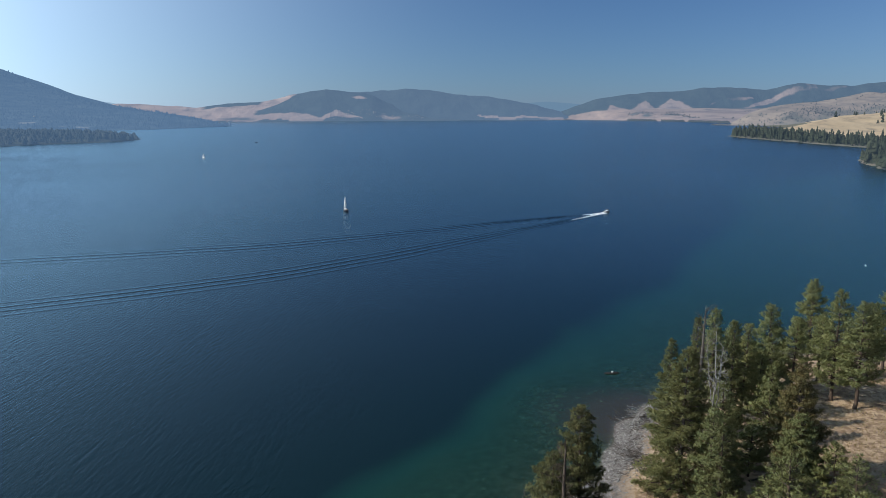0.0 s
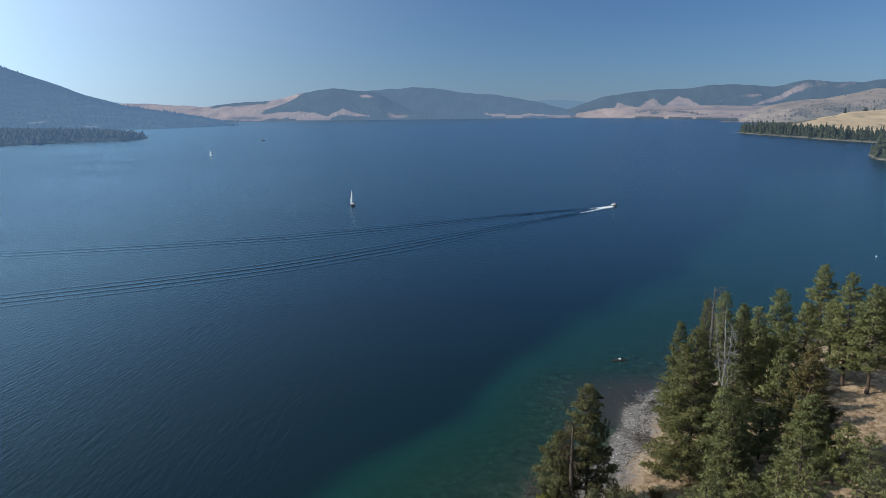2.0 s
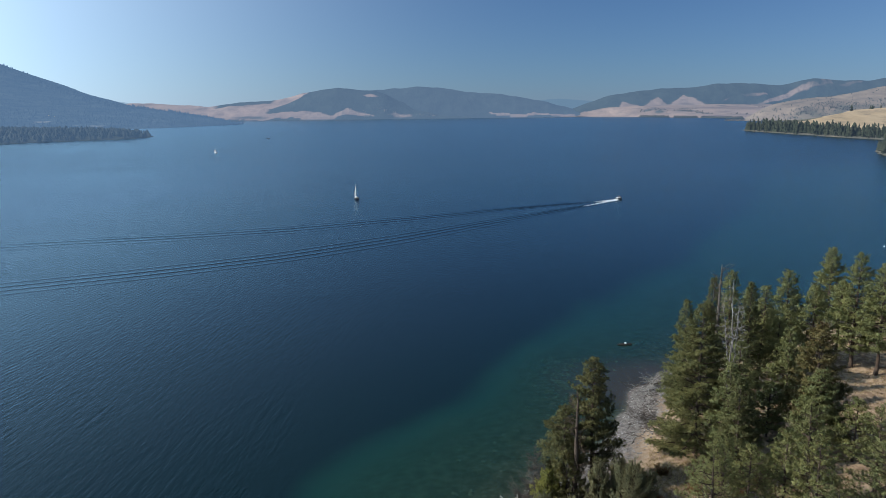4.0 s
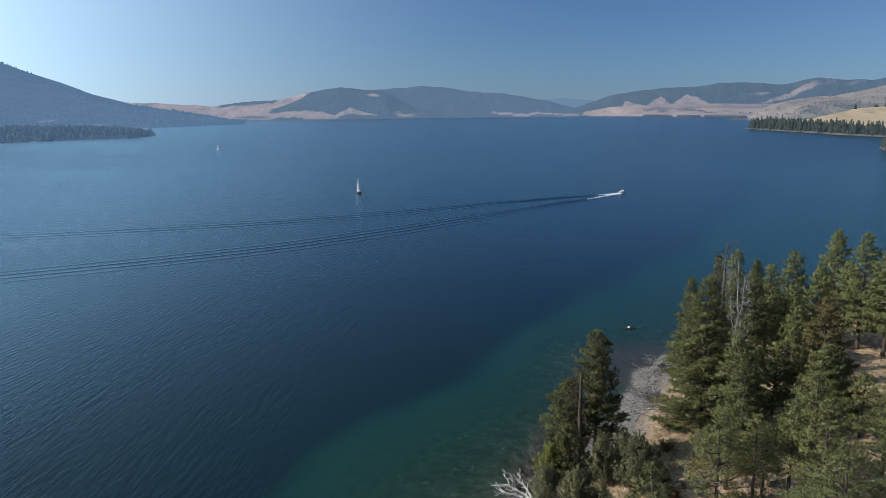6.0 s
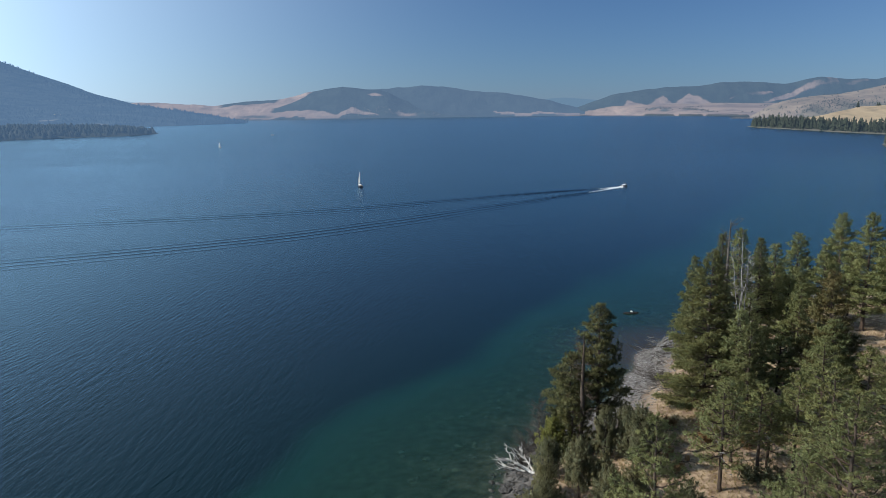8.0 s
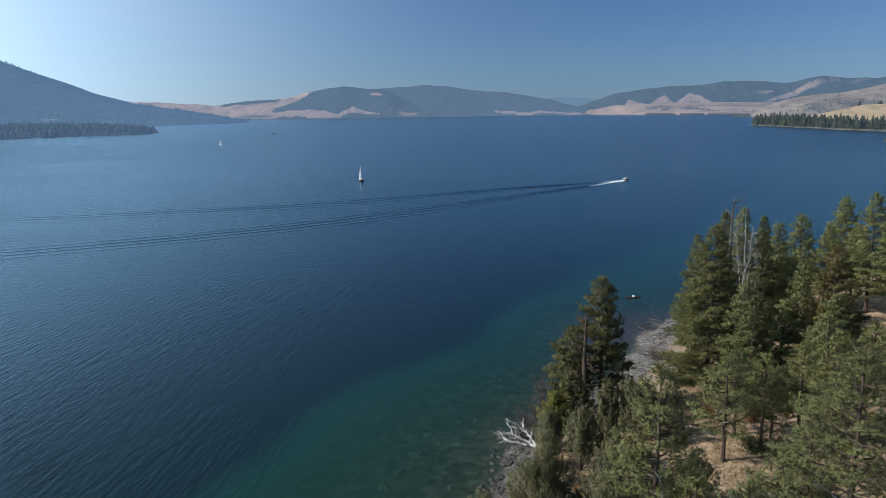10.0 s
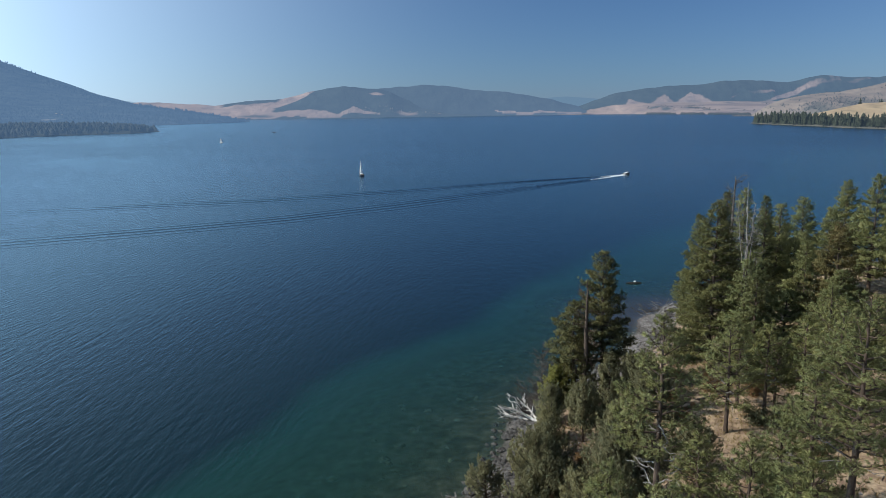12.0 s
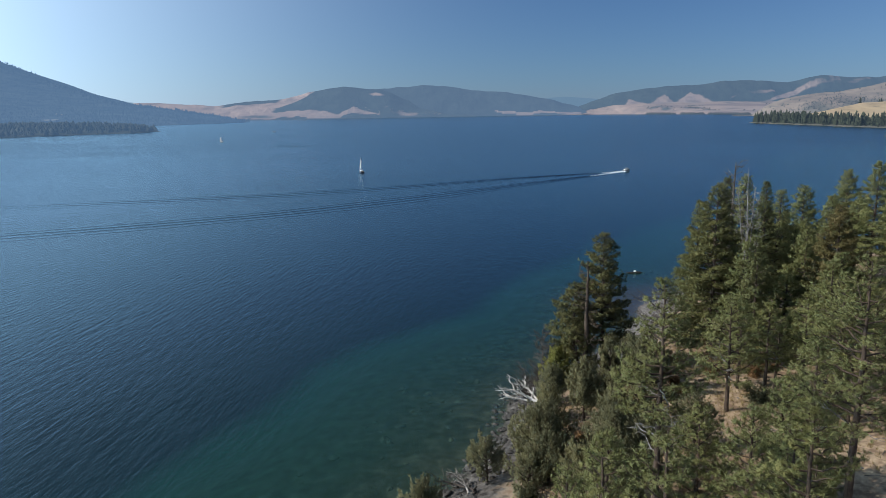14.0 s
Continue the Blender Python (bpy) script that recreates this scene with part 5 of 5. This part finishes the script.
for k, (x, y, h) in enumerate([(37.5, 84.5, 190), (37.0, 85.5, 170), (37.8, 83.5, 205), (36.8, 86.5, 160), (36.5, 83.0, 215)]):
    fallen_tree("brush_heap", "heap of dark dead brush on the gravel beach", x, y, ground_at(x, y), h, 4.6, 3, 720 + k, DARK_TWIG, 30, 0.06, 1.9, False, "brush")
for k, (x, y, h, ln) in enumerate([(36.5, 93.0, 40, 1.9), (37.8, 95.5, 120, 1.5), (36.0, 90.5, 80, 2.2), (39.2, 97.0, 15, 1.6), (35.2, 88.8, 150, 1.4), (38.4, 92.0, 65, 1.3), (40.5, 99.0, 100, 1.7), (34.0, 86.9, 20, 2.0), (30.0, 80.8, 60, 1.8), (31.5, 82.5, 130, 1.5),
                                     (12.2, 58.8, 30, 2.2), (11.2, 56.2, 110, 1.8), (10.0, 54.5, 70, 1.6), (12.6, 54.4, 10, 1.7), (14.4, 60.6, 80, 2.0), (8.0, 50.2, 45, 1.5), (15.0, 57.0, 20, 2.4), (13.6, 52.0, 95, 1.6)]):
    fallen_tree("driftwood_log", "short bleached driftwood stick on the shore", x, y, ground_at(x, y), h, ln, 2, 740 + k, DEAD if k % 3 else DARK_TWIG, 4, 0.07, 0.6, False)
for k, (x, y, h, ln) in enumerate([(46.0, 76.5, 10, 6.5), (44.5, 79.5, 60, 5.0), (30.0, 64.0, 20, 4.0), (26.0, 62.6, -10, 3.4), (33.0, 47.0, 30, 5.0), (20.0, 52.0, 160, 4.5)]):
    fallen_tree("fallen_log", "grey fallen log lying among the pines", x, y, ground_at(x, y), h, ln, 1, 780 + k, DARK_TWIG, 8, 0.13, 1.2, False, "log")

stump = thing("tree_stump", (28.9, 62.6, ground_at(28.9, 62.6)), "low broken stump of orange rotted wood", "stump")
bm = bmesh.new()
bmesh.ops.create_cone(bm, cap_ends=True, segments=14, radius1=0.30, radius2=0.2, depth=0.5)
for v in bm.verts:
    v.co.x *= 1 + 0.25 * noise.noise(v.co * 3)
    v.co.z += 0.18 + (0.22 * noise.noise(v.co * 5) if v.co.z > 0 else 0)
part("trunk", from_bm("trunk", bm, make_bark("orange_rotten_wood", (0.14, 0.08, 0.045), (0.36, 0.20, 0.10))), stump)

# ---- boats ----


def hull_mesh(name, length, beam, depth, mat, stern=0.8, keel=0.35, rows=14):
    """A lofted hull with a closed deck; the bow points along +x."""
    t = np.linspace(0, 1, rows)
    wide = beam / 2 * np.where(t < 0.45, stern + (1 - stern) * np.sin(t / 0.45 * np.pi / 2), np.cos((t - 0.45) / 0.55 * np.pi / 2) ** 0.75) + 0.01
    x = (t - 0.5) * length
    sheer = depth * (0.8 + 0.35 * t ** 2)
    ring = []
    for k in range(rows):
        w, s = wide[k], sheer[k]
        low = -keel * (1 - 0.5 * t[k])
        ring.append([(x[k], -w, s), (x[k], -w * 0.92, s * 0.35), (x[k] - 0.03 * length * t[k], -w * 0.55, low * 0.6), (x[k] - 0.05 * length * t[k], 0, low), (x[k] - 0.03 * length * t[k], w * 0.55, low * 0.6), (x[k], w * 0.92, s * 0.35), (x[k], w, s), (x[k], w * 0.5, s + 0.03), (x[k], -w * 0.5, s + 0.03)])
    n = 9
    v = np.array(ring).reshape(-1, 3)
    f = [(k * n + j, k * n + (j + 1) % n, (k + 1) * n + (j + 1) % n, (k + 1) * n + j) for k in range(rows - 1) for j in range(n)]
    me = bpy.data.meshes.new(name)
    me.from_pydata(v.tolist(), [], f + [tuple(range(n)), tuple(reversed(range((rows - 1) * n, rows * n)))])
    me.materials.append(mat)
    me.update()
    return me


def block(name, mat, size, at, taper=0.85, bevel=0.06):
    bm = bmesh.new()
    bmesh.ops.create_cube(bm, size=1.0)
    for v in bm.verts:
        k = taper if v.co.z > 0 else 1.0
        v.co = Vector((v.co.x * size[0] * k + at[0], v.co.y * size[1] * k + at[1], v.co.z * size[2] + at[2]))
    bmesh.ops.bevel(bm, geom=bm.edges[:], offset=bevel, segments=2, affect="EDGES")
    return from_bm(name, bm, mat)


def rod(name, mat, a, b, r0, r1=None, sides=8):
    t = np.linspace(0, 1, 4)[:, None]
    return mesh_of(name, *tube(np.array(a) * (1 - t) + np.array(b) * t, np.linspace(r0, r1 or r0, 4), sides), mat, True)


def sail_mesh(name, foot_a, foot_b, head, belly, mat):
    """A three-cornered sail with a curved belly and some thickness."""
    a, b, c = np.array(foot_a, float), np.array(foot_b, float), np.array(head, float)
    n, bm, grid = 12, bmesh.new(), []
    for i in range(n + 1):
        u = i / n
        row = []
        for j in range(7):
            w = j / 6
            p = (a * (1 - w) + b * w) * (1 - u) + c * u
            bulge = belly * math.sin(math.pi * min(1, w * 1.1)) * math.sin(math.pi * (0.15 + 0.8 * u)) * (1 - u * 0.4)
            row.append(bm.verts.new(Vector(p) + Vector((0.16 * w * math.sin(math.pi * u), bulge, 0))))
        grid.append(row)
    for i in range(n):
        for j in range(6):
            bm.faces.new((grid[i][j], grid[i][j + 1], grid[i + 1][j + 1], grid[i + 1][j]))
    bmesh.ops.solidify(bm, geom=bm.faces[:], thickness=0.02)
    return from_bm(name, bm, mat, True)


def sailboat(x, y, heading, label, hull_mat, size=1.0):
    ob = thing("sailboat", (x, y, 0.0), label, "sailboat", "boats on the lake", heading)
    hull = part("hull", hull_mesh("hull", 8.0, 2.6, 0.95, hull_mat, 0.7, 0.4), ob)
    part("boot_stripe", hull_mesh("boot_stripe", 8.03, 2.64, 0.35, NAVY, 0.7, 0.3), hull, "dark band at the waterline")
    part("cabin", block("cabin", WHITE, (2.8, 1.5, 0.55), (0.5, 0, 1.15), 0.82), ob)
    part("cockpit", block("cockpit", TEAK, (2.0, 1.4, 0.2), (-2.3, 0, 0.98), 0.95), hull)
    mast = part("mast", rod("mast", METAL, (0.6, 0, 1.0), (0.6, 0, 8.6), 0.08, 0.05), ob)
    part("boom", rod("boom", METAL, (0.6, 0, 1.9), (-2.6, 0.9, 1.9), 0.06), mast)
    part("mainsail", sail_mesh("mainsail", (0.5, 0, 2.0), (-2.5, 0.85, 2.0), (0.5, 0, 8.5), 0.45, SAIL), ob)
    part("jib", sail_mesh("jib", (3.7, 0, 1.3), (0.9, 0.75, 1.6), (0.7, 0.05, 7.4), 0.40, SAIL), ob)
    for a, b in (((3.9, 0, 1.2), (0.6, 0, 7.6)), ((-3.9, 0, 1.0), (0.6, 0, 8.6)), ((0.4, 1.25, 1.0), (0.6, 0, 6.6)), ((0.4, -1.25, 1.0), (0.6, 0, 6.6))):
        part("stay", rod("stay", METAL, a, b, 0.012, sides=4), mast)
    part("rudder", block("rudder", NAVY, (0.4, 0.08, 0.9), (-4.05, 0, 0.3), 0.9, 0.02), hull)
    ob.scale = (size, size, size)
    return ob


sailboat(-24.2, 353.0, 104.0, "sailboat with dark hull under full white sail", NAVY, 0.9)
sailboat(-214.0, 800.0, 135.0, "small far sailboat with white sails", WHITE, 0.7)


def motorboat(x, y, heading, label, size=1.0):
    ob = thing("motorboat", (x, y, 0.12), label, "motorboat", "boats on the lake", heading)
    hull = part("hull", hull_mesh("hull", 6.6, 2.4, 0.85, NAVY, 0.92, 0.25), ob)
    part("stripe", hull_mesh("stripe", 6.62, 2.43, 0.30, WHITE, 0.92, 0.1), hull, "white hull band")
    part("cockpit", block("cockpit", DARK, (3.0, 1.7, 0.14), (-0.8, 0, 0.80), 0.96), ob)
    console = part("console", block("console", WHITE, (0.7, 1.5, 0.5), (0.9, 0, 1.1), 0.8), ob)
    part("windshield", block("windshield", DARK, (0.12, 1.6, 0.5), (1.25, 0, 1.5), 0.85, 0.03), console, "dark raked windshield")
    for yy in (-0.45, 0.45):
        part("seat", block("seat", WHITE, (0.55, 0.5, 0.6), (-0.1, yy, 1.05), 0.8), ob)
    part("bench", block("bench", WHITE, (0.6, 1.6, 0.5), (-2.2, 0, 1.0), 0.9), ob)
    for yy in (-0.95, 0.95):
        part("tower_leg", rod("tower_leg", METAL, (0.3, yy, 0.85), (-0.2, yy * 0.8, 2.2), 0.045), ob)
    part("canopy", block("canopy", DARK, (1.6, 1.7, 0.10), (-0.4, 0, 2.25), 0.94, 0.03), ob, "dark canvas canopy")
    part("outboard", block("outboard", DARK, (0.5, 0.45, 0.9), (-3.5, 0, 0.9), 0.75), ob)
    ob.scale = (size, size, size)
    return ob


BOAT = (107.5, 333.8)
motorboat(*BOAT, 38.0, "dark-hulled motorboat with dark canopy speeding across the lake", 0.78)
motorboat(-234.0, 1215.0, 20.0, "small far motorboat on open water", 0.8)

buoy = thing("mooring_buoy", (154.1, 206.5, 0.0), "white round mooring buoy afloat near shore", "buoy")
bm = bmesh.new()
bmesh.ops.create_uvsphere(bm, u_segments=16, v_segments=10, radius=0.25)
part("float", from_bm("float", bm, WHITE, True), buoy)
part("ring", rod("ring", METAL, (0, 0, 0.38), (0, 0, 0.62), 0.05), buoy)

# ---- the motorboat's wake ----


def curve_through(points, n):
    p = np.array(points, float)
    d = np.concatenate([[0], np.cumsum(np.hypot(*np.diff(p, axis=0).T))])
    s = np.linspace(0, d[-1], n)
    fit = [np.interp(s, d, p[:, k]) for k in (0, 1)]
    k = np.exp(-np.linspace(-2, 2, 41) ** 2)
    k /= k.sum()
    out = []
    for f in fit:
        pad = np.concatenate([2 * f[0] - f[20:0:-1], f, 2 * f[-1] - f[-2:-22:-1]])
        out.append(np.convolve(pad, k, "valid"))
    return np.stack(out, 1)


def wake_arm(name, label, points, offsets, heights, half):
    """Low parallel swells along one arm of the wake."""
    line = curve_through(points, 260)
    d = np.gradient(line, axis=0)
    d /= np.hypot(*d.T)[:, None]
    side = np.stack([-d[:, 1], d[:, 0]], 1)
    q = np.linspace(-1, 1, 9)
    grow = np.linspace(0.0, 1.0, 260)
    pieces = []
    for o, h in zip(offsets, heights):
        amp = h * np.clip(grow * 8, 0, 1) * (1 - 0.42 * grow) * (1 + 0.25 * soft_noise(grow * 260, 0 * grow + o * 7, 9, 5))
        spread = (0.18 + 0.82 * np.clip(grow * 2.2, 0, 1))[:, None, None]
        p = line[:, None, :] + side[:, None, :] * ((o + q * half)[None, :, None] * spread)
        z = amp[:, None] * np.cos(q * np.pi / 2)[None, :] ** 2 + 0.006
        v = np.concatenate([p, z[..., None]], 2).reshape(-1, 3)
        i = (np.arange(259)[:, None] * 9 + np.arange(8)[None, :]).ravel()
        pieces.append((v, np.stack([i, i + 9, i + 10, i + 1], 1)))
    v, f = joined(pieces)
    tagged(new(name, mesh_of(name, v, f, WATER, True, depth=np.full(len(v), 20.0))), label, "wake", kind="stuff")


FAR_ARM = [(106, 332.5), (86, 323), (46, 306), (0, 281), (-47, 259), (-95, 247), (-139, 238), (-190, 230)]
NEAR_ARM = [(106, 331.5), (86, 313.5), (42, 277), (0, 240), (-38, 211), (-72, 193), (-105, 178), (-150, 160)]
wake_arm("wake_far_arm", "low dark wake swells trailing the motorboat", FAR_ARM, (-8.4, -3.2, 2.2, 7.4), (0.06, 0.14, 0.13, 0.06), 1.5)
wake_arm("wake_near_arm", "low dark wake swells trailing the motorboat", NEAR_ARM, (-5.6, -1.0, 3.6, 8.2), (0.08, 0.13, 0.12, 0.08), 1.2)


def slick(name, label, points, width):
    """A strip of smoothed water that the boat has left, with ragged edges."""
    line = curve_through(points, 260)
    d = np.gradient(line, axis=0)
    d /= np.hypot(*d.T)[:, None]
    side = np.stack([-d[:, 1], d[:, 0]], 1)
    grow = np.linspace(0.0, 1.0, 260)
    q = np.linspace(-1, 1, 7)
    wide = width * (0.25 + 0.75 * grow)[:, None] * np.stack([1 + 0.5 * soft_noise(grow * 260, 0 * grow + 40 * k, 7, 9) for k in (0, 1)], 1)
    reach = np.where(q[None, :] < 0, wide[:, :1], wide[:, 1:]) * q[None, :]
    p = line[:, None, :] + side[:, None, :] * reach[..., None]
    v = np.concatenate([p, np.full((260, 7, 1), 0.005)], 2).reshape(-1, 3)
    i = (np.arange(259)[:, None] * 7 + np.arange(6)[None, :]).ravel()
    tagged(new(name, mesh_of(name, v, np.stack([i, i + 7, i + 8, i + 1], 1), SLICK, True, depth=np.full(len(v), 20.0))), label, "wake", kind="stuff")


slick("wake_slick", "pale smoothed strip of water between the wake arms", [(60, 304), (30, 286), (0, 268), (-47, 244), (-95, 228), (-139, 215), (-190, 203)], 3.2)


def foam(name, label, seed):
    """Torn white flakes of foam behind the boat."""
    r = np.random.default_rng(seed)
    cs, rs = [], []
    for arm, n, reach in ((FAR_ARM, 420, 15), (NEAR_ARM, 720, 30)):
        line = curve_through(arm, 400)
        s = np.concatenate([[0], np.cumsum(np.hypot(*np.diff(line, axis=0).T))])
        along = reach * r.beta(1.0, 1.7, n)
        p = np.stack([np.interp(along, s, line[:, k]) for k in (0, 1)], 1)
        pull = np.clip(1 - along / reach, 0, 1)
        p += r.normal(0, 1, (n, 2)) * (0.22 + 0.22 * pull)[:, None]
        cs.append(p)
        rs.append(r.uniform(0.06, 0.19, n) * (0.45 + 0.55 * pull))
    n = 150
    along = 12 * r.beta(1.0, 1.6, n)
    head = np.array([-math.cos(radians(38)), -math.sin(radians(38))])
    p = np.array(BOAT) + head * (along[:, None] + 2.0) + r.normal(0, 0.7, (n, 2))
    cs.append(p)
    rs.append(r.uniform(0.12, 0.4, n))
    c, rad = np.concatenate(cs), np.concatenate(rs)
    a = np.arange(6) * np.pi / 3
    jag = r.uniform(0.55, 1.3, (len(c), 6)) * rad[:, None]
    z = 0.03 + 0.16 * r.uniform(0, 1, (len(c), 1)) ** 3
    v = np.stack([c[:, :1] + np.cos(a) * jag * 1.5, c[:, 1:] + np.sin(a) * jag, z + r.uniform(-0.03, 0.05, (len(c), 6))], 2)
    low = v.copy()
    low[..., 2] = 0.0
    v = np.concatenate([v, low], 1).reshape(-1, 3)
    b = np.arange(len(c))[:, None] * 12
    top = [b + np.array([[0, j, j + 1]]) for j in range(1, 5)]
    rim = [b + np.array([[j, 6 + j, 6 + (j + 1) % 6]]) for j in range(6)] + [b + np.array([[j, 6 + (j + 1) % 6, (j + 1) % 6]]) for j in range(6)]
    tagged(new(name, mesh_of(name, v, np.concatenate(top + rim), FOAM)), label, "foam", kind="stuff")


foam("foam_trail", "white churned foam behind the speeding motorboat", 91)
